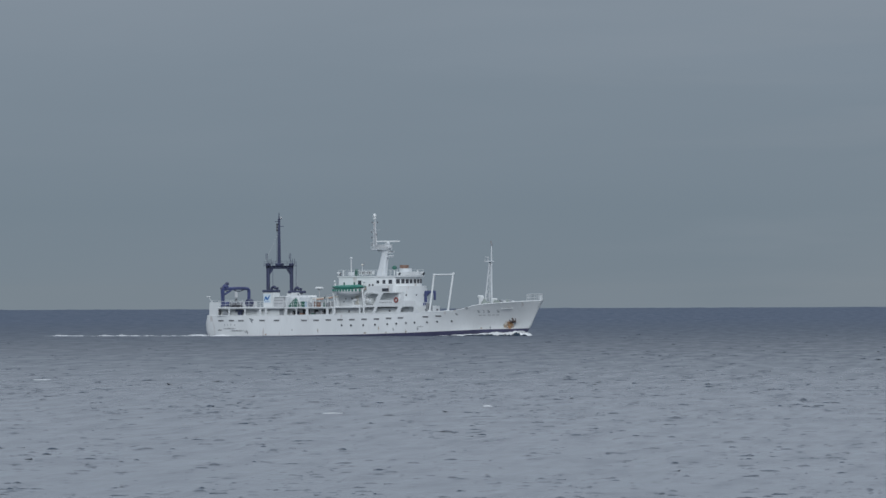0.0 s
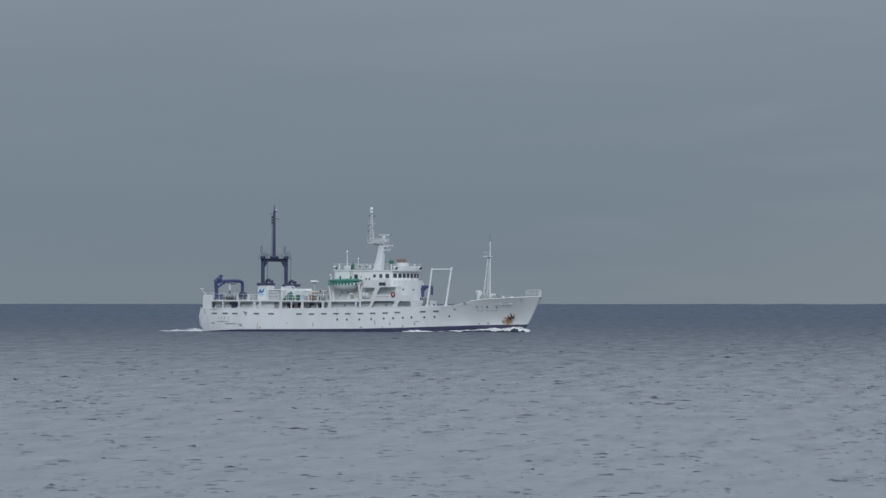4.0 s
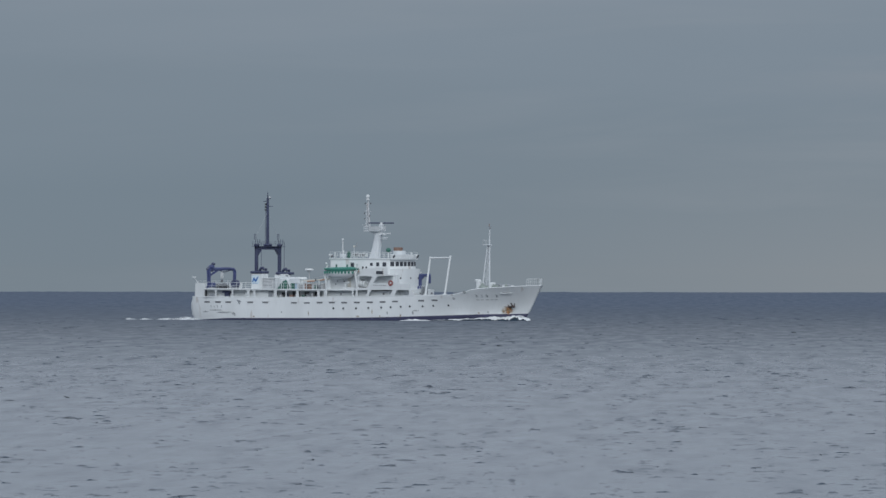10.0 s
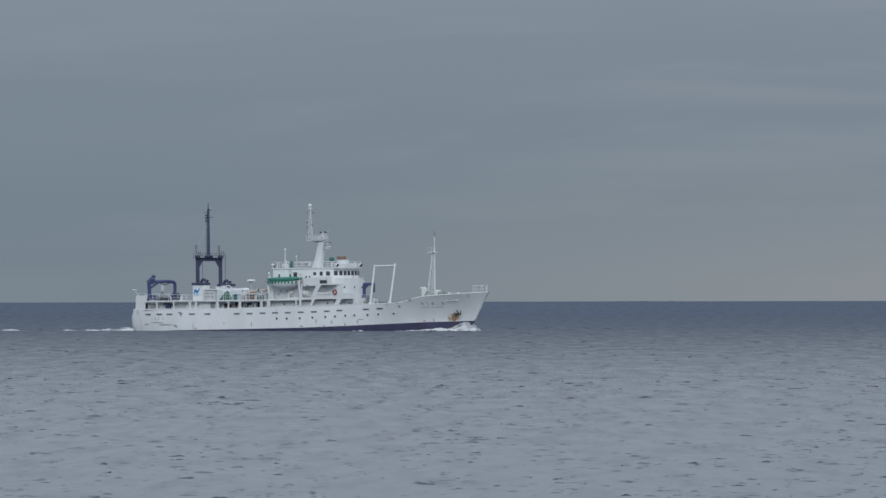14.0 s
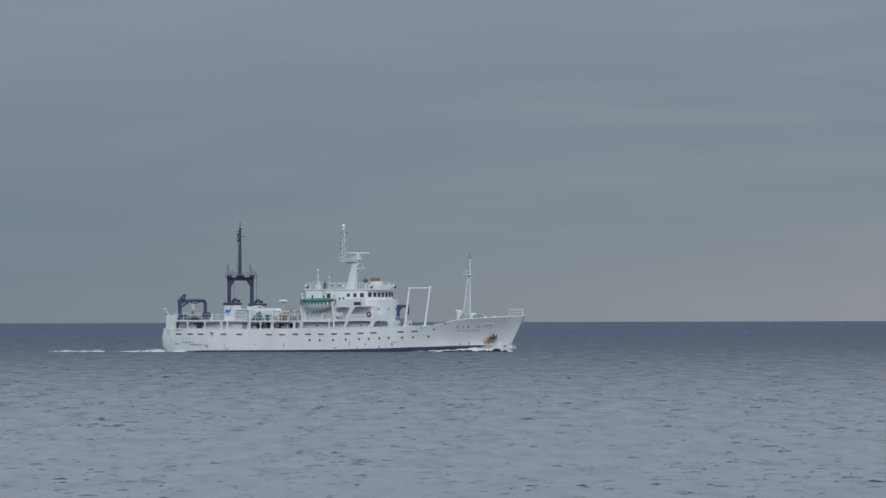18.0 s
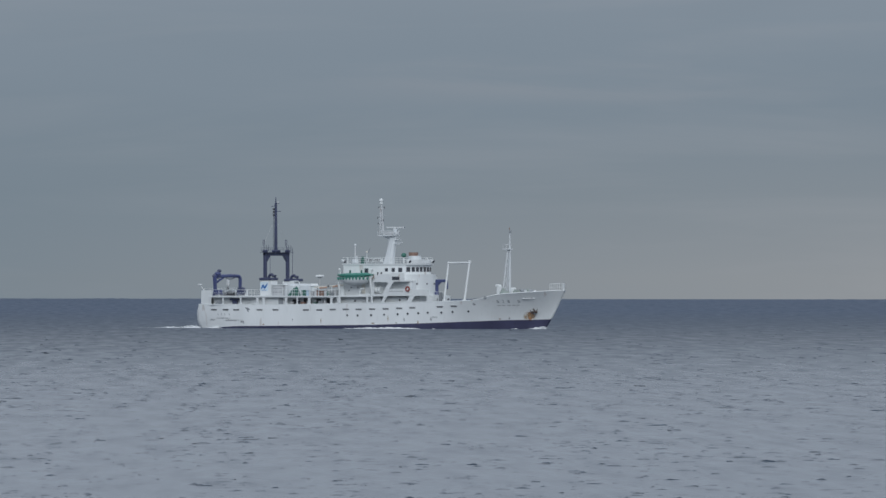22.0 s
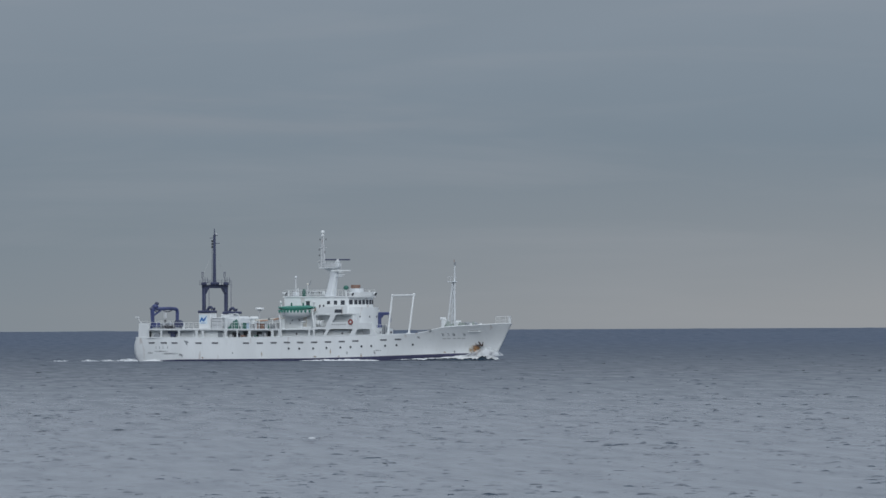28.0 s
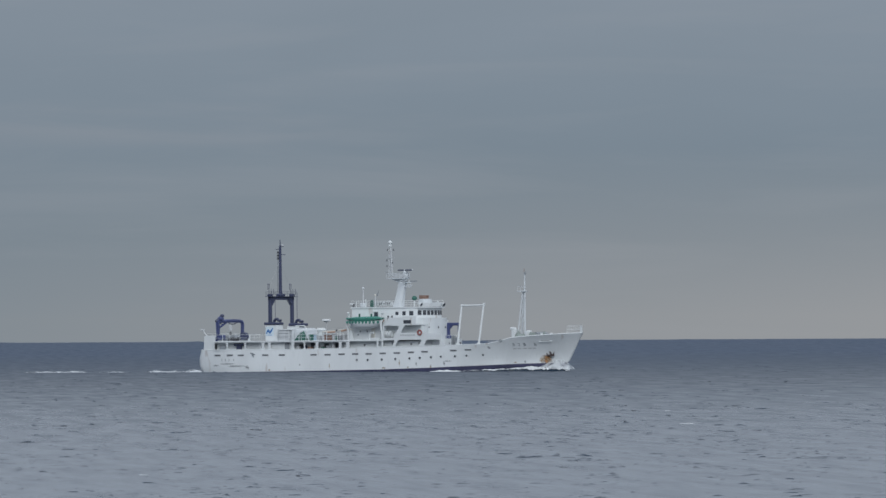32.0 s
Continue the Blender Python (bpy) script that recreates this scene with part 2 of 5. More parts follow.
_bp = _n.new("ShaderNodeBump")
_bp.inputs["Strength"].default_value, _bp.inputs["Distance"].default_value = 0.25, 0.05
_l.new(_rip.outputs["Fac"], _bp.inputs["Height"])
_l.new(_bp.outputs[0], _b.inputs["Normal"])


# ---- the sea ----
def grid_mesh(name, co, rows, cols):
    """A mesh of rows x cols vertices."""
    me = bpy.data.meshes.new(name)
    i = np.arange(rows * cols).reshape(rows, cols)
    q = np.stack([i[:-1, :-1], i[:-1, 1:], i[1:, 1:], i[1:, :-1]], -1).reshape(-1, 4)
    return me, co.reshape(-1, 3), q


def swell(x, y, spacing):
    """Height of a wind sea: short-crested chop in patches on a low swell; short waves fade where the sheet is coarse."""
    rng = np.random.default_rng(7)
    chop, low = np.zeros_like(x), np.zeros_like(x)
    for k in range(44):
        lam = 0.5 * (2.8 / 0.5) ** rng.random()
        a = radians(-90 + rng.normal(0, 68))
        fade = np.clip((lam / spacing - 1.8) / 1.6, 0, 1)
        chop += fade * 0.010 * lam / (2 * np.pi) * np.sin(2 * np.pi / lam * (x * math.cos(a) + y * math.sin(a)) + 6.283 * rng.random())
    for k in range(26):
        lam = 2.6 * (16 / 2.6) ** rng.random()
        a = radians(-90 + rng.normal(0, 55))
        fade = np.clip((lam / spacing - 1.8) / 1.6, 0, 1)
        low += fade * 0.0018 * min(lam, 9) / (2 * np.pi) * np.sin(2 * np.pi / lam * (x * math.cos(a) + y * math.sin(a)) + 6.283 * rng.random())
    gust = 0.75 + 0.25 * np.sin(x * 0.31 + 1.3 * np.sin(y * 0.07)) * np.sin(y * 0.057 + 1.1 * np.sin(x * 0.13)) + 0.2 * np.sin(y * 0.019 + 0.4)
    crest = np.maximum(chop * gust, 0)
    calm = np.clip((1500 - np.hypot(x, y)) / 700, 0, 1)
    return low * calm + chop * gust + 3.0 * crest * crest


def sea_pitch(r):
    """Spacing of the sheet's rows, in metres, by the distance from the shore."""
    return np.where(r < 1000, 0.34 * (r / 450) ** 1.1, 0.818 * (r / 1000) ** 3.0)


BEARINGS = np.radians(np.linspace(-4.7, 5.2, 640))


def sea_step(r):
    return np.maximum(sea_pitch(r), r * (BEARINGS[1] - BEARINGS[0]))


def build_sea():
    radii = [446.0]
    while radii[-1] < 5600:
        radii.append(radii[-1] + min(60.0, float(sea_pitch(radii[-1]))))
    radii = np.array(radii)
    rr, bb = np.meshgrid(radii, BEARINGS, indexing="ij")
    x, y = rr * np.sin(bb), rr * np.cos(bb)
    z = swell(x, y, sea_step(rr))
    me, co, quads = grid_mesh("sea", np.stack([x, y, z], -1), len(radii), len(BEARINGS))
    # the rest of the water, a coarser and slightly lower sheet that closes the sea all round
    g = np.linspace(-6500, 6500, 131)
    gx, gy = np.meshgrid(g, g, indexing="ij")
    gz = -0.5 + 0.05 * np.sin(gx * 0.013) * np.sin(gy * 0.017)
    _, co2, quads2 = grid_mesh("sea_rest", np.stack([gx, gy, gz], -1), 131, 131)
    # both grids wound so that they face up
    verts = np.concatenate([co, co2])
    quads = np.concatenate([quads[:, ::-1], quads2[:, ::-1] + len(co)])
    me.vertices.add(len(verts))
    me.vertices.foreach_set("co", verts.astype(np.float32).ravel())
    me.loops.add(quads.size)
    me.loops.foreach_set("vertex_index", quads.astype(np.int32).ravel())
    me.polygons.add(len(quads))
    me.polygons.foreach_set("loop_start", np.arange(0, quads.size, 4, dtype=np.int32))
    me.update(calc_edges=True)
    me.polygons.foreach_set("use_smooth", np.ones(len(quads), dtype=bool))
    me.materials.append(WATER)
    return tagged(new("water", me), "slate-grey choppy open sea under an overcast sky", "sea", kind="structure")


sea = build_sea()
if sea.data.polygons[0].normal.z < 0:
    sea.data.flip_normals()


def build_wavelets():
    """Short steep wave crests riding on the sea, too many to count."""
    rng = np.random.default_rng(21)
    verts, faces = [], []
    nu, prof = 7, ((-3.2, -0.3), (-1.3, 0.12), (-0.42, 0.52), (0.0, 1.0), (1.2, -0.8))
    levels = len(prof)
    for groups, soft in ((9000, False), (11000, True)):
        r = 400.0 + 2000.0 * rng.random(groups) ** (1.6 if soft else 1.55)
        b = np.radians(rng.uniform(-4.6, 5.1, groups))
        px, py = r * np.sin(b), r * np.cos(b)
        cluster = 0.5 + 0.5 * np.sin(px * 0.29 + 2 * np.sin(py * 0.031)) * np.sin(py * 0.047 + 1.3 * np.sin(px * 0.11))
        keep = rng.random(groups) < (0.45 + 0.5 * cluster if soft else (0.25 + 0.75 * cluster) * np.clip((2050 - r) / 1000, 0.12, 1))
        spots = []
        for x, y, rad in zip(px[keep], py[keep], r[keep]):
            g = (rad / 600) ** 0.5
            for k in range(1 if soft else 1 + int(4.2 * rng.random() ** 1.8)):
                spots.append((x + rng.normal(0, 0.55 * g) * (k > 0), y + rng.normal(0, 16 * g) * (k > 0), g))
        sx, sy = np.array([p[0] for p in spots]), np.array([p[1] for p in spots])
        sz = swell(sx, sy, sea_step(np.hypot(sx, sy)))
        for (x, y, g), z in zip(spots, sz):
            w = ((0.05 + 0.36 * rng.random() ** 1.7) if soft else (0.12 + 0.5 * rng.random() ** 1.9)) * g
            tall = (0.022 + 0.055 * rng.random()) if soft else (0.024 + 0.048 * rng.random() ** 1.5) * (1.5 if rng.random() < 0.1 else 1.0)
            h = min(tall * g ** 0.8, 0.2 * w)
            turn = rng.normal(0, 0.3)
            c, s = math.cos(turn), math.sin(turn)
            bend, lean, sag = rng.normal(0, 0.3), rng.normal(0, 0.55), rng.normal(0.1, 0.5)
            deep = rng.uniform(2.4, 5.5) if soft else rng.uniform(0.6, 1.1) if rng.random() < 0.25 else rng.uniform(1.0, 2.4)
            base = len(verts)
            ragged = 0.3 + 0.85 * rng.random(nu)
            for i in range(nu):
                u = -1 + 2 * i / (nu - 1)
                env = (1 - abs(u) ** 1.8) * ragged[i]
                foot = rng.uniform(-0.35, 0.45)
                for v, k in prof:
                    lx = u * w
                    ly = v * h * deep * (0.4 + env) + bend * w * u * u
                    rise = k * env if k > 0 else k
                    rise += foot * env * (1.0 if v < -3 else 0.5 if v < -1 else 0.0)
                    verts.append((x + lx * c - ly * s, y + lx * s + ly * c, z + h * (rise + lean * u + sag * (0.4 - u * u) - 0.55 * abs(u) ** 3) - 0.008))
            for i in range(nu - 1):
                for j in range(levels - 1):
                    a = base + i * levels + j
                    faces.append((a, a + levels, a + levels + 1, a + 1))
    # long low crests far out, which roughen the horizon
    for k in range(1500):
        rad, b = 3000 + 2600 * rng.random(), radians(rng.uniform(-4.6, 5.1))
        x, y = rad * math.sin(b), rad * math.cos(b)
        w, h = rng.uniform(2.0, 11.0), rng.uniform(0.05, 0.17)
        base = len(verts)
        ragged = 0.3 + rng.random(nu)
        for i in range(nu):
            u = -1 + 2 * i / (nu - 1)
            for v, q in prof:
                verts.append((x + u * w, y + v * 5.0, h * (q if q < 0 else q * (1 - u * u) * ragged[i])))
        for i in range(nu - 1):
            for j in range(levels - 1):
                a = base + i * levels + j
                faces.append((a, a + levels, a + levels + 1, a + 1))
    me = bpy.data.meshes.new("wavelets")
    me.from_pydata(verts, [], faces)
    me.polygons.foreach_set("use_smooth", np.ones(len(faces), dtype=bool))
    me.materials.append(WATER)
    me.update()
    if me.polygons[1].normal.z < 0:
        me.flip_normals()
    return tagged(new("wavelets", me), "small steep wave crests on the open sea", "waves", kind="stuff")


wavelets = build_wavelets()


# ---- mesh helpers ----
def part(name, bm, mat, parent, label="", at=None, smooth=False):
    """Links a bmesh as one mesh object under a thing or a part."""
    me = bpy.data.meshes.new(name)
    bmesh.ops.recalc_face_normals(bm, faces=bm.faces)
    bm.to_mesh(me)
    bm.free()
    me.materials.append(mat)
    if smooth:
        me.polygons.foreach_set("use_smooth", [True] * len(me.polygons))
    return link(name, me, parent, label, at)


def link(name, me, parent, label="", at=None):
    ob = new(name, me)
    ob.parent = parent
    if at is not None:
        ob.location = at
    if label:
        tagged(ob, label)
    return ob


def box(x0, x1, y0, y1, z0, z1, bevel=0.03, bm=None):
    bm = bm or bmesh.new()
    made = bmesh.ops.create_cube(bm, size=1.0, matrix=Matrix.Translation(((x0 + x1) / 2, (y0 + y1) / 2, (z0 + z1) / 2)) @ Matrix.Diagonal((abs(x1 - x0), abs(y1 - y0), abs(z1 - z0), 1)))
    if bevel:
        edges = list({e for v in made["verts"] for e in v.link_edges})
        bmesh.ops.bevel(bm, geom=edges, offset=min(bevel, 0.3 * min(abs(x1 - x0), abs(y1 - y0), abs(z1 - z0))), segments=1, affect="EDGES")
    return bm


def tube(p, q, r0, r1=None, seg=8, bm=None):
    bm = bm or bmesh.new()
    p, q = Vector(p), Vector(q)
    d = q - p
    m = Matrix.Translation((p + q) / 2) @ d.to_track_quat("Z", "Y").to_matrix().to_4x4()
    bmesh.ops.create_cone(bm, cap_ends=True, segments=seg, radius1=r0, radius2=r0 if r1 is None else r1, depth=d.length, matrix=m)
    return bm


def chain(points, r, seg=6, bm=None):
    bm = bm or bmesh.new()
    for p, q in zip(points, points[1:]):
        tube(p, q, r, seg=seg, bm=bm)
    return bm


def ball(c, r, sx=1.0, sy=1.0, sz=1.0, bm=None, u=12, v=8):
    bm = bm or bmesh.new()
    bmesh.ops.create_uvsphere(bm, u_segments=u, v_segments=v, radius=r, matrix=Matrix.Translation(c) @ Matrix.Diagonal((sx, sy, sz, 1)))
    return bm


def ring(c, radius, r, axis="Y", seg=16, bm=None):
    bm = bm or bmesh.new()
    pts = []
    for i in range(seg + 1):
        a = 2 * math.pi * i / seg
        ca, sa = radius * math.cos(a), radius * math.sin(a)
        pts.append(Vector(c) + (Vector((ca, 0, sa)) if axis == "Y" else Vector((0, ca, sa)) if axis == "X" else Vector((ca, sa, 0))))
    return chain(pts, r, 6, bm)


def rounded(points, radius, n=4):
    """A polygon in (x, z) with rounded corners."""
    out, k = [], len(points)
    for i in range(k):
        a, b, c = (Vector(points[(i + j) % k]) for j in (-1, 0, 1))
        u, v = (a - b), (c - b)
        r = min(radius, 0.4 * u.length, 0.4 * v.length)
        p, q = b + u.normalized() * r, b + v.normalized() * r
        for j in range(n + 1):
            s = j / n
            out.append(tuple(p * (1 - s) ** 2 + b * 2 * s * (1 - s) + q * s * s))
    return out


def plate(outline, holes, y0, y1):
    """A steel plate in the x-z plane with openings cut through it, from y0 to y1."""
    bm = bmesh.new()
    edges = []
    for loop in [outline, *holes]:
        vs = [bm.verts.new((x, y0, z)) for x, z in loop]
        edges += [bm.edges.new((a, b)) for a, b in zip(vs, vs[1:] + vs[:1])]
    bmesh.ops.triangle_fill(bm, use_beauty=True, use_dissolve=False, edges=edges)
    faces = list(bm.faces)
    made = bmesh.ops.extrude_face_region(bm, geom=faces)
    bmesh.ops.translate(bm, verts=[v for v in made["geom"] if isinstance(v, bmesh.types.BMVert)], vec=(0, y1 - y0, 0))
    return bm


def prism(poly, y0, y1):
    """A solid with the side view poly in (x, z)."""
    return plate(poly, [], y0, y1)


def slab(plan, z0, z1):
    """A solid with the plan (x, y)."""
    bm = bmesh.new()
    a = [bm.verts.new((x, y, z0)) for x, y in plan]
    b = [bm.verts.new((x, y, z1)) for x, y in plan]
    bm.faces.new(a)
    bm.faces.new(b)
    n = len(plan)
    for i in range(n):
        bm.faces.new((a[i], a[(i + 1) % n], b[(i + 1) % n], b[i]))
    return bm


def railing(points, height, parent, rails=3, gap=1.5, label="", r=0.024, name="railing"):
    """Stanchions and bars along a line on deck."""
    ob = part(name, chain([(x, y, z + height) for x, y, z in points], r), WHITE, parent, label)
    for j in range(1, rails):
        part("rail_bar", chain([(x, y, z + height * j / rails) for x, y, z in points], r * 0.7), WHITE, ob)
    mesh = None
    for p, q in zip(points, points[1:]):
        p, q = Vector(p), Vector(q)
        n = max(1, round((q - p).length / gap))
        for i in range(n + 1):
            c = p.lerp(q, i / n)
            if mesh is None:
                s = part("stanchion", tube((0, 0, 0), (0, 0, height), r), WHITE, ob, at=c)
                mesh = s.data
            else:
                link("stanchion", mesh, ob, at=c)
    return ob


# ---- the research ship: x forward, y to port, z up from the water ----
ship = tagged(new("research_ship"), "white research ship with navy gallows mast and green lifeboat under way", "ship")


def lerp_table(x, table):
    xs, ys = zip(*table)
    return float(np.interp(x, xs, ys))


DECK_X = [(0, -33.7), (0.5, 0.0), (0.8, 19.5), (0.92, 28.6), (1, 33.45)]
WATER_X = [(0, -33.75), (0.5, 0.0), (0.8, 18.8), (0.92, 26.6), (1, 30.2)]
TOP = [(-34, 3.30), (-16, 3.27), (0, 3.50), (7, 3.62), (12, 3.72), (19.6, 3.92), (21.5, 4.32), (23.3, 4.80), (24.8, 4.98), (33.4, 5.50)]
DECK_B = [(-33.8, 4.7), (-32.8, 5.05), (-28, 5.38), (-20, 5.45), (14, 5.45), (19, 5.3), (23, 4.85), (26, 4.3), (29, 3.5), (31, 2.75), (32.3, 1.95), (33.1, 0.95), (33.46, 0.0)]
WATER_B = [(-33.8, 4.2), (-31, 4.7), (-27, 5.15), (-20, 5.4), (6, 5.4), (12, 5.1), (17, 4.3), (21, 3.2), (25, 1.8), (28, 0.75), (30.2, 0.0)]
BOOT_LINE = [(-34, -0.48), (-26, -0.12), (-12, -0.01), (0, 0.12), (10, 0.36), (18, 0.62), (25, 0.86), (34, 1.0)]


def hull_point(u, z):
    """A point of the starboard shell at the station u, at the height z."""
    xd, xw = lerp_table(u, DECK_X), lerp_table(u, WATER_X)
    top = lerp_table(xd, TOP)
    w = max(0.0, min(1.0, z / top))
    x = xw + (xd - xw) * w ** 0.85
    bow = max(0.0, min(1.0, (u - 0.62) / 0.38))
    flare = w ** (0.75 + 1.15 * bow)
    b = lerp_table(xw, WATER_B) * (1 - flare) + lerp_table(xd, DECK_B) * flare
    if z < 0:
        k = -z / 3.2
        b *= 1 - 0.45 * k * k
        x = xw - 1.8 * bow * k
    if u < 0.12:
        s = 1 - u / 0.12
        x += s ** 3 * (-0.45 * math.exp(-((z - 1.2) / 1.5) ** 4) + 0.17 * max(0.0, 1.0 - z) ** 2)
    return Vector((x, -b, z))


def hull_y(x, z):
    """Half breadth of the shell at x and z."""
    lo, hi = 0.0, 1.0
    for _ in range(40):
        mid = (lo + hi) / 2
        lo, hi = (mid, hi) if hull_point(mid, z).x < x else (lo, mid)
    return -hull_point(lo, z).y


def shell_band(low, high, rows, inset=0.0):
    """Both sides of the shell and the transom between two heights, each a function of x."""
    us = [0, 0.006, 0.015, 0.03, 0.05] + list(np.linspace(0.08, 0.9, 40)) + list(np.linspace(0.91, 1.0, 16))
    bm = bmesh.new()
    loops = []
    for u in us:
        xd = lerp_table(u, DECK_X)
        a, b = low(xd), high(xd)
        loops.append([hull_point(u, a + (b - a) * j / rows) for j in range(rows + 1)])
    for side in (1, -1):
        vs = [[bm.verts.new((p.x, (p.y + inset) * side, p.z)) for p in col] for col in loops]
        for c0, c1 in zip(vs, vs[1:]):
            for j in range(rows):
                bm.faces.new((c0[j], c1[j], c1[j + 1], c0[j + 1]))
        if side == 1:
            first = vs[0]
    for j in range(rows):
        other = vs[0]
        bm.faces.new((first[j], first[j + 1], other[j + 1], other[j]))
    bmesh.ops.remove_doubles(bm, verts=bm.verts, dist=0.004)
    return bm


top_of = lambda x: lerp_table(x, TOP)
boot_of = lambda x: lerp_table(x, BOOT_LINE)
hull = part("hull", shell_band(boot_of, top_of, 14), HULLWHITE, ship, "white steel hull with rust streaks", smooth=True)
part("boot_top", shell_band(lambda x: -3.0, boot_of, 5), BOOT, hull, "dark blue boot-top paint at the waterline", smooth=True)
part("inner_shell", shell_band(lambda x: 1.2, lambda x: top_of(x) - 0.01, 2, inset=0.14), WHITE, hull, smooth=True)


def rail_cap():
    bm = bmesh.new()
    for side in (1, -1):
        pts = []
        for u in np.linspace(0, 1, 60):
            p = hull_point(u, top_of(lerp_table(u, DECK_X)))
            pts.append((p.x, (p.y + 0.07) * side, p.z))
        chain(pts, 0.09, 6, bm)
    return bm


part("rail_cap", rail_cap(), WHITE, hull)
part("main_deck", slab([(-32.8, -4.5), (-27, -5.1), (9, -5.1), (14, -4.6), (19.5, -3.4), (19.5, 3.4), (14, 4.6), (9, 5.1), (-27, 5.1), (-32.8, 4.5)], 2.15, 2.30), GREY, hull)
part("forecastle_deck", slab([(19, -4.2), (24, -3.2), (28, -1.9), (30.5, -0.8), (30.5, 0.8), (28, 1.9), (24, 3.2), (19, 4.2)], 4.2, 4.35), GREY, hull)

# freeing ports and portholes along the shell


def on_shell(name, mesh, x, z, parent, label=""):
    """Places a piece flat on the starboard shell."""
    e = 0.3
    y = hull_y(x, z)
    slope_x = (hull_y(x + e, z) - hull_y(x - e, z)) / (2 * e)
    slope_z = (hull_y(x, z + e) - hull_y(x, z - e)) / (2 * e)
    n = Vector((-slope_x, -1, -slope_z)).normalized()
    ob = link(name, mesh, parent, label, at=Vector((x, -y, z)) + n * 0.012)
    zx = Vector((1, -slope_x, 0)).normalized()
    zz = zx.cross(n).normalized()
    zz = -zz if zz.z < 0 else zz
    m = Matrix((zx, -n, zz)).transposed()
    ob.rotation_euler = m.to_euler()
    return ob


def flush_mesh(bm, mat, name):
    me = bpy.data.meshes.new(name)
    bmesh.ops.recalc_face_normals(bm, faces=bm.faces)
    bm.to_mesh(me)
    bm.free()
    me.materials.append(mat)
    return me


# shade of the openings put into the colour, paled for haze
SLOT = material("shadowed_slot", (0.16, 0.165, 0.18), 0.7, vary=0.3)
slot_mesh = flush_mesh(prism(rounded([(-0.57, -0.1), (0.57, -0.1), (0.57, 0.1), (-0.57, 0.1)], 0.08), -0.03, 0.05), SLOT, "freeing_port")
lip_mesh = flush_mesh(box(-0.68, 0.68, -0.05, 0.05, -0.03, 0.03, 0.01), WHITE, "lip")
for x, z in [(-30.4, 2.46), (-28.0, 2.46), (-25.9, 2.45), (-21.3, 2.45), (-18.2, 2.45), (-12.3, 2.44), (-9.7, 2.44), (-7.1, 2.5), (-4.6, 2.53), (-2.1, 2.53),
             (0.5, 2.58), (3.1, 2.62), (5.7, 2.70), (8.2, 2.79), (13.4, 2.95), (16.0, 3.04)]:
    o = on_shell("freeing_port", slot_mesh, x, z, hull)
    on_shell("freeing_port_lip", lip_mesh, x, z + 0.2, hull)


def porthole_mesh(r):
    bm = tube((0, -0.02, 0), (0, 0.06, 0), r, seg=12)
    return flush_mesh(bm, GLASS, "porthole")


big_port, rim_mesh = porthole_mesh(0.165), flush_mesh(ring((0, 0, 0), 0.22, 0.04), WHITE, "porthole_rim")
for x, z in [(-4.3, 1.61), (-2.3, 1.60), (0.3, 1.63), (2.8, 1.72), (5.4, 1.79), (7.3, 1.86), (9.3, 1.95), (11.1, 2.02), (13.6, 2.06), (15.6, 2.15), (18.4, 2.24)]:
    on_shell("porthole", big_port, x, z, hull)
    on_shell("porthole_rim", rim_mesh, x, z, hull)

# name, port of registry and draught marks: too small to read, as bars
thin_bar = flush_mesh(box(-0.5, 0.5, -0.02, 0.03, -0.05, 0.05, 0), STEEL, "name_bar")
short_bar = flush_mesh(box(-0.27, 0.27, -0.02, 0.03, -0.06, 0.06, 0), STEEL, "name_bar")
stroke = flush_mesh(box(-0.032, 0.032, -0.02, 0.03, -0.19, 0.19, 0), GREY, "name_bar")
wide_stroke = flush_mesh(box(-0.17, 0.17, -0.02, 0.03, -0.025, 0.025, 0), GREY, "name_bar")
for x, n in [(23.55, 3), (24.4, 2), (25.25, 4), (26.85, 3)]:
    for k in range(n):
        on_shell("name_bar", wide_stroke, x + 0.03 * (k % 2), 3.62 + 0.36 * k / max(1, n - 1), hull)
    on_shell("name_bar", stroke, x - 0.02 if n % 2 else x + 0.1, 3.8, hull)
    if n > 2:
        on_shell("name_bar", stroke, x + 0.17, 3.74, hull)
for x in (23.6, 24.3, 25.15, 25.9, 26.55):
    on_shell("name_bar", short_bar, x, 3.2 + 0.02 * (x - 25), hull)
for x in (-29.6, -28.9, -28.2, -27.3):
    on_shell("name_bar", stroke, x, 1.75, hull)
for x in (-29.4, -28.0):
    on_shell("name_bar", thin_bar, x, 1.15, hull)

# rust and scuffs on the shell
def stain(w, h, seed):
    rng = random.Random(seed)
    pts = []
    for i in range(16):
        a = 2 * math.pi * i / 16
        k = 0.75 + 0.5 * rng.random()
        pts.append((w * math.cos(a) * k, h * math.sin(a) * k))
    return prism(pts, -0.008, 0.03)


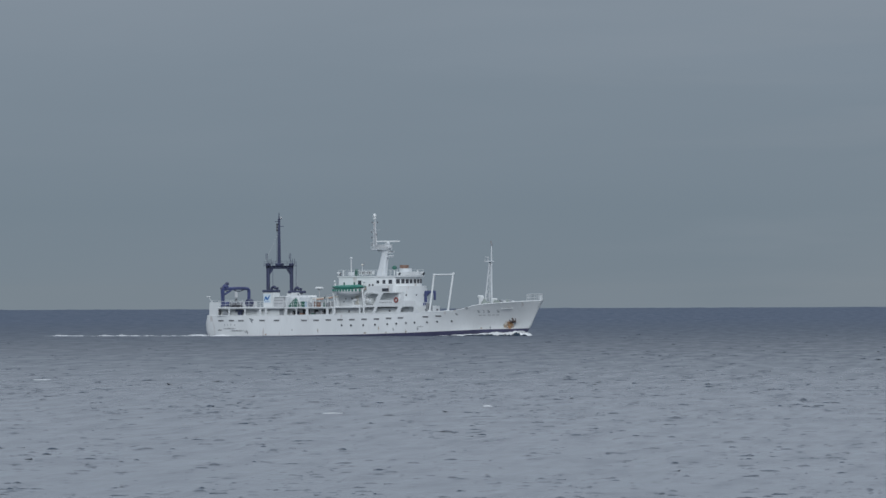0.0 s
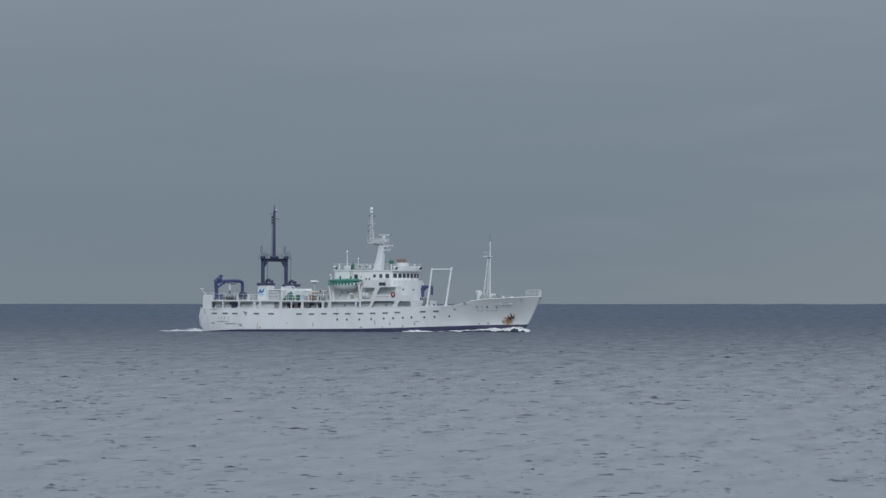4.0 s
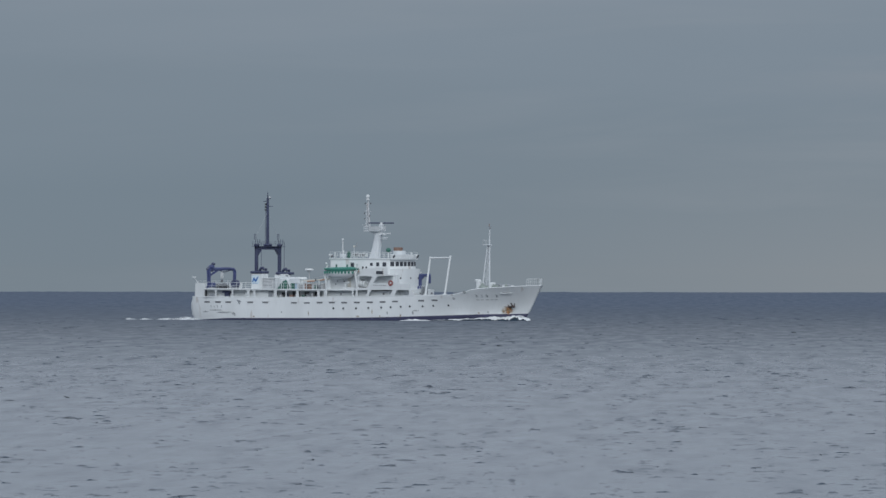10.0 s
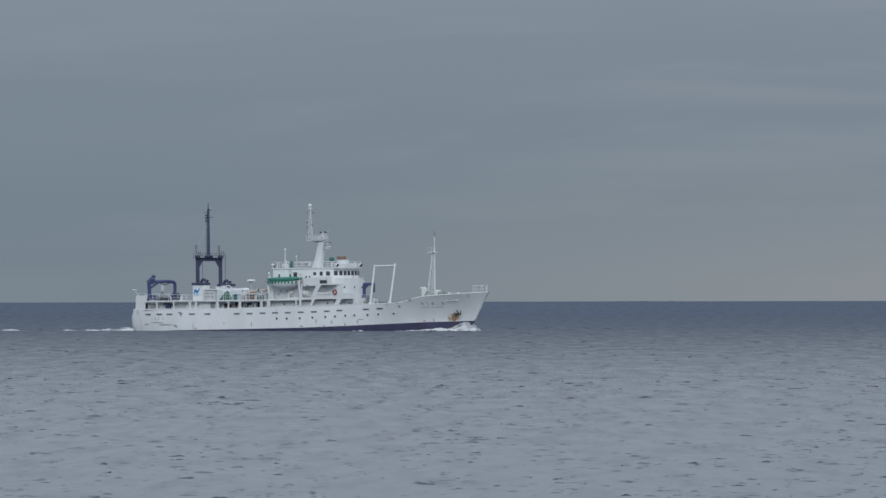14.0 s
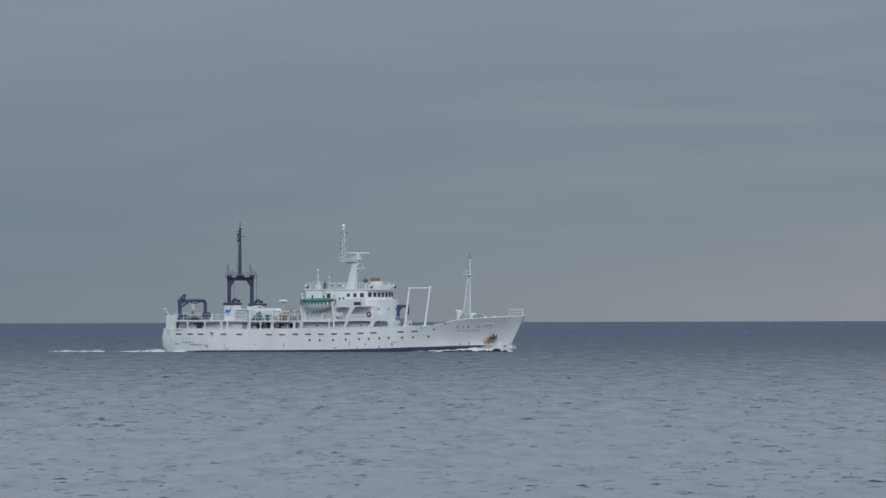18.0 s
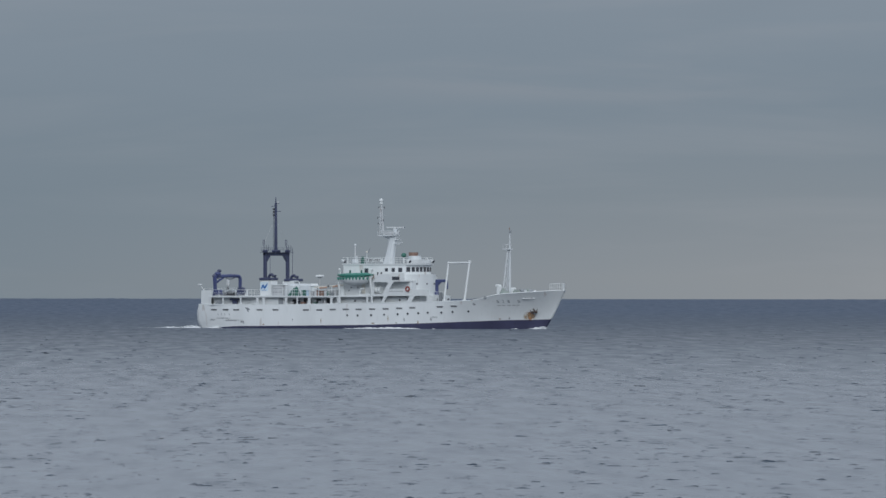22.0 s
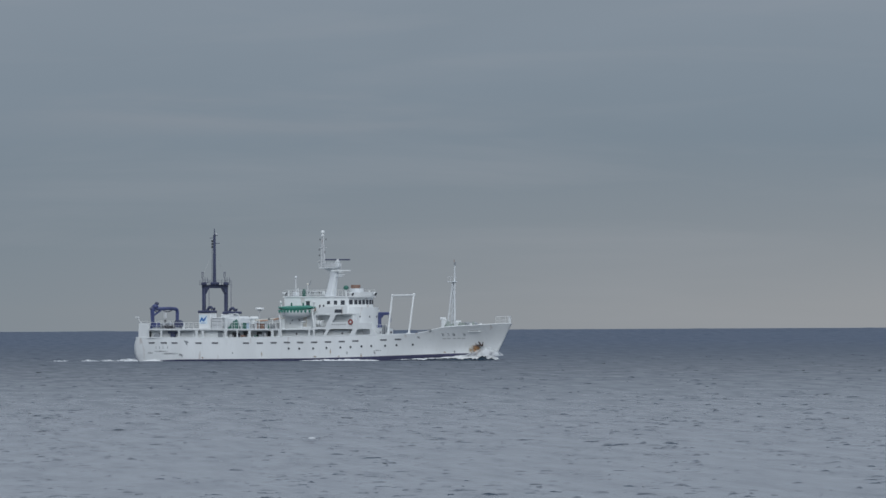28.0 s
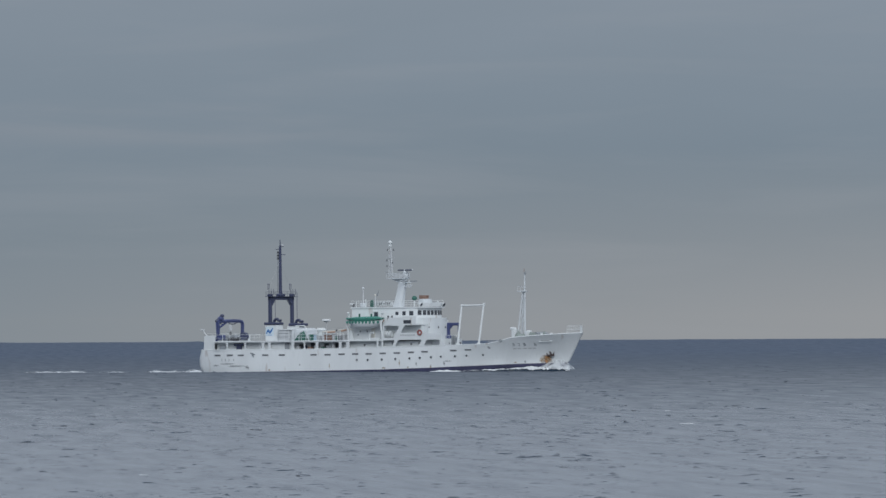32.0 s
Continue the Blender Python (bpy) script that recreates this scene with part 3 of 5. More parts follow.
for x, z, w, h, mat, seed in [(27.85, 1.55, 1.3, 1.2, RUSTPALE, 1), (28.05, 1.6, 0.85, 1.0, RUST, 2), (27.75, 1.2, 0.55, 0.8, RUST, 14), (27.1, 1.25, 0.5, 0.7, RUSTPALE, 13), (23.1, 1.05, 0.25, 0.2, RUST, 4),
                              (24.6, 1.1, 0.2, 0.4, SCUFF, 5), (-26.8, 0.8, 2.2, 0.22, SCUFF, 6), (-24.9, 0.6, 0.5, 0.3, SCUFF, 7), (-20.6, 0.15, 0.25, 0.2, RUST, 8),
                              (-28.6, 1.15, 1.9, 0.16, SCUFF, 9), (-24.6, 0.45, 0.25, 0.4, SCUFF, 15), (-30.9, 0.9, 0.9, 0.2, SCUFF, 16), (5.1, 0.42, 0.22, 0.2, RUSTPALE, 10), (9.2, 0.5, 0.25, 0.5, RUSTPALE, 11), (12.2, 1.35, 0.8, 0.16, SCUFF, 12),
                              (11.6, 0.95, 0.3, 0.5, SCUFF, 17), (3.5, 1.1, 0.2, 0.7, RUSTPALE, 18), (6.6, 0.85, 0.22, 0.5, SCUFF, 19), (0.6, 0.35, 0.5, 0.2, RUSTPALE, 20), (-14.9, 0.9, 0.2, 0.25, SCUFF, 21), (-9.4, 0.7, 0.15, 0.6, RUSTPALE, 22), (19.6, 3.3, 0.4, 0.35, SCUFF, 23)]:
    on_shell("rust_stain" if mat is not SCUFF else "scuff", flush_mesh(stain(w, h, seed), mat, "rust_stain"), x, z, hull)

# anchor in its hawse pipe
ay = -hull_y(28.75, 2.35)
anchor = part("anchor", tube((28.45, ay - 0.18, 2.95), (28.95, ay - 0.1, 2.15), 0.12), IRON, ship, "rusty stockless anchor housed at the bow")
part("anchor_crown", box(28.4, 29.3, ay - 0.35, ay + 0.05, 1.95, 2.25, 0.08), IRON, anchor)
part("anchor_fluke", tube((29.25, ay - 0.15, 2.0), (29.45, ay - 0.25, 2.65), 0.14, 0.04), IRON, anchor)
part("anchor_fluke", tube((28.45, ay - 0.3, 2.0), (28.1, ay - 0.3, 2.45), 0.14, 0.04), IRON, anchor)
part("hawse_pipe", ring((28.45, ay + 0.02, 2.98), 0.28, 0.08), WHITE, anchor)
# fairlead slot and fender strake on the bow
on_shell("fairlead", flush_mesh(prism(rounded([(-0.8, -0.05), (0.8, -0.05), (0.6, 0.07), (-0.6, 0.07)], 0.05), -0.03, 0.05), STEEL, "fairlead"), 28.6, 4.36, hull)
on_shell("fairlead_lip", flush_mesh(prism(rounded([(-1.0, 0.02), (1.0, 0.09), (0.75, -0.09), (-0.75, -0.13)], 0.07), -0.12, 0.04), WHITE, "fairlead_lip"), 28.6, 4.26, hull)
on_shell("fairlead", flush_mesh(ring((0, 0, 0), 0.18, 0.07), GREY, "fairlead"), 21.8, 4.4, hull)
on_shell("scuff", flush_mesh(prism([(-0.5, 0.35), (0.1, 0.3), (0.55, 0.05), (0.2, -0.1), (0.25, -0.45), (-0.05, -0.2), (-0.15, 0.05)], -0.02, 0.04), GREY, "scuff"), -23.7, 2.5, hull, "dark scrape where the paint is torn off")

# ---- after part: stern block, side openings, shelter deck ----
for side, word in ((-1, "starboard"), (1, "port")):
    y0, y1 = side * 5.36, side * 5.24
    part("stern_plating", plate([(-33.05, 3.25), (-31.05, 3.25), (-31.05, 5.55), (-32.75, 5.55), (-32.95, 5.45)], [], side * 5.0, side * 4.85), WHITE, ship)
    bays = [(-30.85, -28.6), (-28.35, -25.2), (-24.95, -22.0), (-21.55, -20.75), (-20.4, -16.45), (-16.0, -14.15), (-13.95, -11.95), (-11.5, -7.65), (-7.2, -6.3)]
    holes = [rounded([(xa, 3.36), (xb, 3.36), (xb, 4.40), (xa, 4.40)], 0.3) for xa, xb in bays]
    part("bulwark_plating", plate([(-31.05, 3.2), (-5.9, 3.25), (-5.9, 4.46), (-31.05, 4.46)], holes, y0, y1), WHITE, ship, "white bulwark plating with a row of rounded openings")
    part("deck_edge_beam", box(-31.05, 0.6, side * 5.44, side * 5.26, 4.464, 4.68, 0.04), WHITE, ship)
part("transom_plating", box(-33.1, -32.95, -4.85, 4.85, 3.2, 5.5, 0.05), WHITE, ship)
part("shelter_deck", slab([(-32.8, -4.8), (-28, -5.25), (1, -5.25), (1, 5.25), (-28, 5.25), (-32.8, 4.8)], 4.5, 4.62), WHITE, ship)
casing = part("deck_casing", box(-22.9, -16.9, -4.8, 3.6, 2.3, 4.5, 0.05), WHITE, ship, "white deckhouse wall behind the side openings")
part("casing_wall", box(-7.3, 6.5, -4.55, 3.6, 2.3, 4.5, 0.05), WHITE, casing)
part("recess_wall", box(-16.9, -7.3, -4.0, 3.6, 2.3, 4.5, 0.05), WHITE, casing, "shaded wall of the working alley")
# added flat panels, their darker colour standing for the dim depth of the bays
for x, w, y in [(-17.6, 0.9, -4.8), (-22.2, 0.5, -4.8), (2.0, 0.7, -4.55)]:
    part("dark_panel", box(x - w / 2, x + w / 2, y - 0.06, y + 0.05, 2.4, 4.35, 0.02), GREY, casing, "grey panel painted as shade in the bay")
for x, w, z in [(-15.4, 1.0, 4.1), (-13.0, 1.5, 4.3), (-10.8, 0.9, 4.2), (-8.6, 1.1, 4.3)]:
    part("dark_panel", box(x - w / 2, x + w / 2, -4.06, -3.95, 2.4, z, 0.02), DARK, casing, "flat dark panel painted as an opening")
for x, w, z, mat in [(-15.7, 0.5, 3.75, GREYWHITE), (-14.5, 0.4, 4.0, NAVY), (-13.5, 0.7, 3.7, BROWN), (-12.4, 0.5, 3.9, GREYWHITE), (-11.1, 0.5, 3.65, DARKGREEN), (-10.0, 0.9, 3.85, GREY), (-9.2, 0.35, 4.1, GREYWHITE), (-8.1, 0.5, 3.7, NAVY)]:
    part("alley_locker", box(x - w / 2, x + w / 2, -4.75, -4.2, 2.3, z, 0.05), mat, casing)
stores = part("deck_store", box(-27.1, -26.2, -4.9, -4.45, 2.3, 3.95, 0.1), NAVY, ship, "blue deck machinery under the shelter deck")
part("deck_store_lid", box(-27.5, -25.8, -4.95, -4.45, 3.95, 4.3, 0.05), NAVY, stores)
# added white backing, so the open stern bays look lit through
part("added_bay_backing", box(-31.0, -22.95, -4.4, -4.2, 2.3, 4.5, 0.02), WHITE, ship)
winch = part("trawl_winch", tube((-29.5, -5.0, 3.3), (-29.5, -4.5, 3.3), 0.55, seg=14), GREY, ship)
for y in (-5.0, -4.5):
    part("winch_flange", tube((-29.5, y - 0.05, 3.3), (-29.5, y + 0.05, 3.3), 0.68, seg=14), GREY, winch)
railing([(-31.0, -4.9, 4.65), (-28, -5.25, 4.65), (-22.4, -5.25, 4.65)], 1.0, ship, rails=2, gap=1.9, r=0.026)
railing([(-19.4, -5.25, 4.65), (-6.8, -5.25, 4.65)], 1.0, ship, rails=2, gap=1.6, r=0.03)
railing([(-32.6, 4.7, 4.65), (-28, 5.25, 4.65), (-6.8, 5.25, 4.65)], 0.95, ship, gap=2.2)
railing([(-32.6, -4.7, 4.65), (-32.6, 4.7, 4.65)], 1.2, ship, rails=2, gap=1.6)
part("stern_lamp_arm", chain([(-32.7, -4.6, 5.5), (-33.6, -4.5, 6.45)], 0.05), WHITE, ship)
part("stern_floodlight", box(-33.9, -33.3, -4.7, -4.3, 6.35, 6.55, 0.05), WHITE, ship)
for x, h in ((-28.3, 0.62), (-27.75, 0.7), (-27.2, 0.6), (-26.6, 0.68)):
    part("deck_crate", box(x - 0.22, x + 0.22, -4.95, -4.5, 4.62, 4.62 + h, 0.05), DARK, ship)

# stern gantry
gx = -31.6


def bent(points, r, n=6):
    """A pipe run with rounded bends."""
    pts = [Vector(points[0])]
    for a, b, c in zip(points, points[1:], points[2:]):
        a, b, c = Vector(a), Vector(b), Vector(c)
        k = min(0.7, 0.45 * (a - b).length, 0.45 * (c - b).length)
        p, q = b + (a - b).normalized() * k, b + (c - b).normalized() * k
        pts += [p * (1 - i / n) ** 2 + b * 2 * (i / n) * (1 - i / n) + q * (i / n) ** 2 for i in range(n + 1)]
    pts.append(Vector(points[-1]))
    bm = chain(pts, r, 8)
    for p in pts[1:-1]:
        ball(p, r, bm=bm, u=8, v=6)
    return bm


gantry = part("stern_gantry", bent([(gx, -3.2, 7.75), (gx, 1.5, 7.85), (gx, 3.7, 7.75), (gx, 3.55, 4.6)], 0.27), BLUE, ship, "blue stern gantry with a knuckled crane head")
part("gantry_leg", box(gx - 0.2, gx + 0.2, -3.35, -2.85, 4.6, 7.9, 0.1), BLUE, gantry)
for y in (-3.1, 3.55):
    part("gantry_knee", prism([(gx - 0.4, 4.6), (gx + 0.5, 4.6), (gx + 0.2, 5.6), (gx - 0.2, 5.6)], y - 0.22, y + 0.22), BLUE, gantry)
part("crane_head", ball((gx + 0.1, -2.6, 8.15), 0.42, 1.3, 1.2, 0.9), BLUE, gantry, smooth=True)
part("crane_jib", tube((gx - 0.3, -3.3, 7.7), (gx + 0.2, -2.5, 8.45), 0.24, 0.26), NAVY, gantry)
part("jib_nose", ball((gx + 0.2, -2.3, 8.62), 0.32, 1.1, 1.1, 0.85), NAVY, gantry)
part("crane_cylinder", tube((gx + 0.1, -3.5, 5.0), (gx - 0.1, -3.45, 7.6), 0.12), BLUE, gantry)
part("crane_stay", tube((gx, -3.0, 6.7), (gx, -0.9, 7.55), 0.16), BLUE, gantry)
for y0, y1, sag in ((-2.6, -0.4, 0.32), (-0.2, 2.6, 0.3)):
    part("hose", chain([(gx - 0.2, y0 + (y1 - y0) * i / 8, 7.62 - sag * math.sin(math.pi * i / 8)) for i in range(9)], 0.07), NAVY, gantry)
part("hoist_wire", tube((gx, 0.3, 7.7), (gx, 0.3, 6.0), 0.05), STEEL, gantry)
part("hoist_block", box(gx - 0.18, gx + 0.18, 0.1, 0.5, 6.3, 7.2, 0.06), GREYWHITE, gantry, "pale hoist block")
part("hoist_hook", ring((gx, 0.3, 5.85), 0.2, 0.07, "X", 10), DARK, gantry)
for y, h, mat in ((-3.9, 0.9, BLUE), (-2.3, 0.75, GREY), (-0.3, 0.9, GREY), (2.3, 1.3, NAVY)):
    w = part("net_winch", tube((gx + 1.2, y - 0.4, 4.75 + 0.5 * h), (gx + 1.2, y + 0.4, 4.75 + 0.5 * h), 0.5 * h, seg=12), mat, ship)
    part("winch_stand", box(gx + 0.8, gx + 1.6, y - 0.45, y + 0.45, 4.6, 4.9, 0.05), GREY, w)
    part("winch_motor", box(gx + 0.95, gx + 1.5, y + 0.36, y + 0.66, 4.8, 4.9 + 0.8 * h, 0.06), mat, w)

# ---- twin funnels and the gallows mast ----
gal = -21.9
for side in (-1, 1):
    fy = side * 3.05
    z1 = 7.12 if side < 0 else 6.95
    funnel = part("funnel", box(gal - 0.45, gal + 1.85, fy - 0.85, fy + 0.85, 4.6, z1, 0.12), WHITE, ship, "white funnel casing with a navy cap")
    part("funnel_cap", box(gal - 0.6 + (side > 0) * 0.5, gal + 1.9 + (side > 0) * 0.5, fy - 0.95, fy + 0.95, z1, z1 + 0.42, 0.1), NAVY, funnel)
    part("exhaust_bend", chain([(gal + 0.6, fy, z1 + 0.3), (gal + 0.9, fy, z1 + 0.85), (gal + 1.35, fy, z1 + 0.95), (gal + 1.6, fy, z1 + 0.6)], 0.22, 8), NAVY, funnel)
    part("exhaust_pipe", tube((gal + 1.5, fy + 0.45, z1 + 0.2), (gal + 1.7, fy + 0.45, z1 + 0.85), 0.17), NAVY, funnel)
    if side < 0:
        part("funnel_panel", box(gal - 0.3, gal + 1.2, fy - 0.875, fy - 0.84, 5.45, 6.85, 0), PANEL, funnel)
        swoosh = [(gal - 0.22, 5.75), (gal + 0.05, 6.42), (gal + 0.28, 6.48), (gal + 0.5, 6.12), (gal + 0.75, 6.4), (gal + 1.12, 6.7), (gal + 0.85, 6.1), (gal + 0.58, 5.78), (gal + 0.38, 5.82), (gal + 0.16, 6.1), (gal + 0.02, 5.78)]
        part("funnel_mark", prism(swoosh, fy - 0.90, fy - 0.87), LOGO, funnel, "blue wave mark")
        part("funnel_mark_bar", box(gal - 0.05, gal + 0.9, fy - 0.9, fy - 0.87, 5.54, 5.60, 0), LOGO, funnel)
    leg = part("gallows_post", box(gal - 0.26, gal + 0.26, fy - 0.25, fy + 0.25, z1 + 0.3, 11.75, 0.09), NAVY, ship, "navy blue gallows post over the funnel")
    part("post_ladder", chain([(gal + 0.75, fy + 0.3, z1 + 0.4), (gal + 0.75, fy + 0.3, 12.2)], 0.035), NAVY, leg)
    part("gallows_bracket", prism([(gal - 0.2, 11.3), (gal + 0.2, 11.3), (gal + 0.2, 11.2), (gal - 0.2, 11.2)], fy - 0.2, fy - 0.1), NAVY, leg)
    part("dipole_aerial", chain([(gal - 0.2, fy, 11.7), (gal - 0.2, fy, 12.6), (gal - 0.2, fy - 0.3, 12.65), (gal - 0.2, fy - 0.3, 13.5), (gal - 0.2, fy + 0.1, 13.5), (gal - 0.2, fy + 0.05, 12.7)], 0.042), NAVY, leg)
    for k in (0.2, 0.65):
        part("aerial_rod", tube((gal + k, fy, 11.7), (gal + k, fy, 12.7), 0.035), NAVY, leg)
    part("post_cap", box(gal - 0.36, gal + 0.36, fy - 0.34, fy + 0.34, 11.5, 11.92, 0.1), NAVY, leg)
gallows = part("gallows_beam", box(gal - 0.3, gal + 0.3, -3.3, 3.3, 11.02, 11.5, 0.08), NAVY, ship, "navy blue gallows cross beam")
for side in (-1, 1):
    bmk = bmesh.new()
    vs = [bmk.verts.new((gal + dx, side * yy, zz)) for dx in (-0.28, 0.28) for yy, zz in ((2.85, 11.1), (1.9, 11.1), (2.85, 10.1))]
    for f3 in ((0, 1, 2), (3, 5, 4), (0, 3, 4, 1), (1, 4, 5, 2), (2, 5, 3, 0)):
        bmk.faces.new([vs[i] for i in f3])
    part("corner_gusset", bmk, NAVY, gallows)
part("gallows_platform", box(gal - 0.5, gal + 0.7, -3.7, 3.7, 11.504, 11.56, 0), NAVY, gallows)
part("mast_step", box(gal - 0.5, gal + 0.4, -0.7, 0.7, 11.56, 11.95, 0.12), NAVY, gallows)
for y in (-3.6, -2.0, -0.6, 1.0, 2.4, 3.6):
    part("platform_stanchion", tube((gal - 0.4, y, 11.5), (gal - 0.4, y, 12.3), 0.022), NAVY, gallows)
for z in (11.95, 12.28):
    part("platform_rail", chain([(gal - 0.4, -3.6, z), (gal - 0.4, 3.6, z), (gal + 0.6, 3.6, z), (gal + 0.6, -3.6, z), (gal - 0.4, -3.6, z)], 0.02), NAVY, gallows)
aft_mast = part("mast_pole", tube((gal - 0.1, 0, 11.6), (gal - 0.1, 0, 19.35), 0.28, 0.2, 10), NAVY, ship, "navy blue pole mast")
part("topmast", tube((gal - 0.1, 0, 19.35), (gal - 0.1, 0, 20.35), 0.1, 0.05), NAVY, aft_mast)
part("mast_light", tube((gal + 0.25, 0.1, 19.35), (gal + 0.25, 0.1, 19.65), 0.15), GREYWHITE, aft_mast, "pale masthead light")
part("light_arm", tube((gal - 0.1, 0, 19.3), (gal + 0.45, 0.1, 19.34), 0.07), NAVY, aft_mast)
for z in (18.2, 17.75, 17.3):
    part("mast_lamp", tube((gal - 0.52, 0, z), (gal - 0.52, 0, z + 0.34), 0.15), DARK, aft_mast)
part("crosstree", tube((gal - 0.95, 0, 18.85), (gal - 0.1, 0, 18.9), 0.045), NAVY, aft_mast)
part("crosstree", tube((gal - 0.1, 0, 18.05), (gal + 0.75, 0.2, 18.05), 0.045), NAVY, aft_mast)
part("mast_ladder", chain([(gal - 0.6, 0, 11.6), (gal - 0.52, 0, 17.6)], 0.035), NAVY, aft_mast)
for p, q in [((gal - 0.1, 0, 17.2), (gal - 0.3, -3.4, 12.3)), ((gal - 0.1, 0, 17.2), (gal - 0.3, 3.4, 12.3)), ((gal + 0.4, 3.4, 11.9), (gal + 1.1, 3.5, 7.6))]:
    part("stay", tube(p, q, 0.012, seg=4), STEEL, aft_mast)

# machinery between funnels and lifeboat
hatch = part("deck_hatch", box(-19.4, -17.4, -4.6, -3.2, 4.65, 6.3, 0.08), GREYWHITE, ship, "white deck hatch house with a flat lid")
part("hatch_lid", box(-19.6, -17.2, -4.75, -3.05, 6.3, 6.46, 0.04), WHITE, hatch)
for z in (5.2, 5.75):
    part("hatch_bar", box(-19.3, -17.5, -4.66, -4.58, z, z + 0.08, 0.02), GREY, hatch)
part("vent_column", tube((-16.9, -4.2, 4.62), (-16.9, -4.2, 6.3), 0.26, seg=12), DIMWHITE, ship)
part("engine_casing", box(-19.8, -16.6, -1.6, 2.4, 4.6, 6.6, 0.35), DIMWHITE, ship, "white engine casing between the funnels")
part("casing_pipe", bent([(-18.2, -1.7, 6.4), (-18.2, -1.7, 6.95), (-16.3, -1.7, 7.0), (-16.0, -1.7, 6.2)], 0.07), WHITE, ship)


def tarp_hump(x0, x1, y0, y1, z0, z1, seed):
    """A canvas cover sagging over machinery."""
    bm, n, m = bmesh.new(), 12, 8
    rows = []
    for i in range(n + 1):
        u = i / n
        row = []
        for j in range(m + 1):
            v = j / m
            lift = (min(1.0, 4 * u, 4 * (1 - u)) ** 0.6) * (min(1.0, 4 * v, 4 * (1 - v)) ** 0.6)
            k = 0.78 + 0.45 * noise.noise((u * 3.0, v * 2.5, seed))
            row.append(bm.verts.new((x0 + (x1 - x0) * u, y0 + (y1 - y0) * v, z0 + (z1 - z0) * lift * k)))
        rows.append(row)
    for a, b in zip(rows, rows[1:]):
        for j in range(m):
            bm.faces.new((a[j], b[j], b[j + 1], a[j + 1]))
    return bm


gw = part("covered_winch", tarp_hump(-16.3, -14.4, -4.9, -3.6, 4.62, 6.15, 7.7), DARKGREEN, ship, "rope winch under a dark green cover", smooth=True)
for x in (-15.3, -14.0):
    part("winch_frame", bent([(x, -5.0, 4.62), (x + 0.1, -5.0, 6.2), (x + 0.5, -4.2, 6.35)], 0.05), WHITE, gw)
part("winch_gear", box(-13.9, -12.9, -4.6, -3.8, 4.62, 5.6, 0.1), DARKGREEN, gw)
part("vent_cowl", tube((-12.9, -2.4, 4.6), (-12.9, -2.4, 6.25), 0.5, seg=12), WHITE, ship)
part("vent_hood", tube((-12.9, -2.4, 6.25), (-12.9, -2.4, 6.6), 0.78, 0.6, 12), WHITE, ship)
for x, h, w, mat in [(-12.5, 0.95, 0.3, PALEBLUE), (-11.8, 0.75, 0.26, STEEL), (-11.0, 1.05, 0.2, GREYWHITE), (-10.5, 0.95, 0.3, BROWN), (-9.8, 0.85, 0.3, BROWN), (-9.1, 0.95, 0.24, GREYWHITE), (-8.6, 0.75, 0.3, DARKGREEN), (-7.9, 0.7, 0.3, GREY), (-7.2, 0.9, 0.26, STEEL)]:
    o = part("deck_locker", box(x - w, x + w, -4.7, -4.1, 4.62, 4.62 + h, 0.06), mat, ship)
    part("locker_lid", box(x - w - 0.04, x + w + 0.04, -4.74, -4.06, 4.62 + h, 4.68 + h, 0.02), GREYWHITE if mat is not GREYWHITE else GREY, o)
for x in (-13.6, -12.0, -10.2, -8.2):
    part("davit_post", tube((x, -4.9, 4.62), (x, -4.9, 5.9 + 0.2 * math.sin(x)), 0.07), WHITE, ship)
post = part("aerial_post", tube((-13.6, 0.2, 4.6), (-13.6, 0.2, 7.7), 0.07), STEEL, ship, "slim grey post with a flat white disc top")
part("aerial_disc", tube((-13.6, 0.2, 7.72), (-13.6, 0.2, 7.98), 0.72, 0.64, 16), WHITE, post)
part("disc_base", tube((-13.6, 0.2, 7.5), (-13.6, 0.2, 7.74), 0.3, 0.5, 12), GREY, post)
boom = part("derrick_boom", tube((-11.4, -4.3, 6.0), (-5.6, -4.6, 6.35), 0.11), CREAM, ship, "faded cream and orange boom on crutches")
part("boom_crutch", tube((-8.0, -4.45, 4.62), (-8.0, -4.45, 6.1), 0.07), WHITE, boom)
part("boom_bundle", tube((-10.6, -4.4, 5.9), (-8.9, -4.5, 6.0), 0.12), TAN, boom)
part("boom_bundle", tube((-7.7, -4.5, 6.12), (-6.3, -4.55, 6.35), 0.15), TAN, boom)
part("boom_block", ball((-8.6, -4.5, 6.2), 0.16), DARK, boom)
part("topping_wire", tube((-11.2, -4.3, 6.1), (-7.2, -4.5, 6.75), 0.03), STEEL, boom)

# ---- lifeboat on its davits ----
def boat_shell(x0, x1, y, z0, z1, half):
    bm = bmesh.new()
    cols = []
    for i in range(17):
        s = i / 16
        x = x0 + (x1 - x0) * s
        k = (1 - abs(2 * s - 1) ** 3.2)
        sheer = 0.16 * (2 * s - 1) ** 2
        col = []
        for j in range(9):
            a = math.pi * j / 8
            col.append(bm.verts.new((x, y + half * (0.06 + k) * math.cos(a), z1 + sheer - (z1 - z0) * (0.25 + 0.75 * k) * math.sin(a) ** 0.7)))
        cols.append(col)
    for a, b in zip(cols, cols[1:]):
        for j in range(8):
            bm.faces.new((a[j], b[j], b[j + 1], a[j + 1]))
    bm.faces.new(cols[0])
    bm.faces.new(cols[-1])
    bm.faces.new([c[0] for c in cols] + [c[-1] for c in reversed(cols)])
    return bm


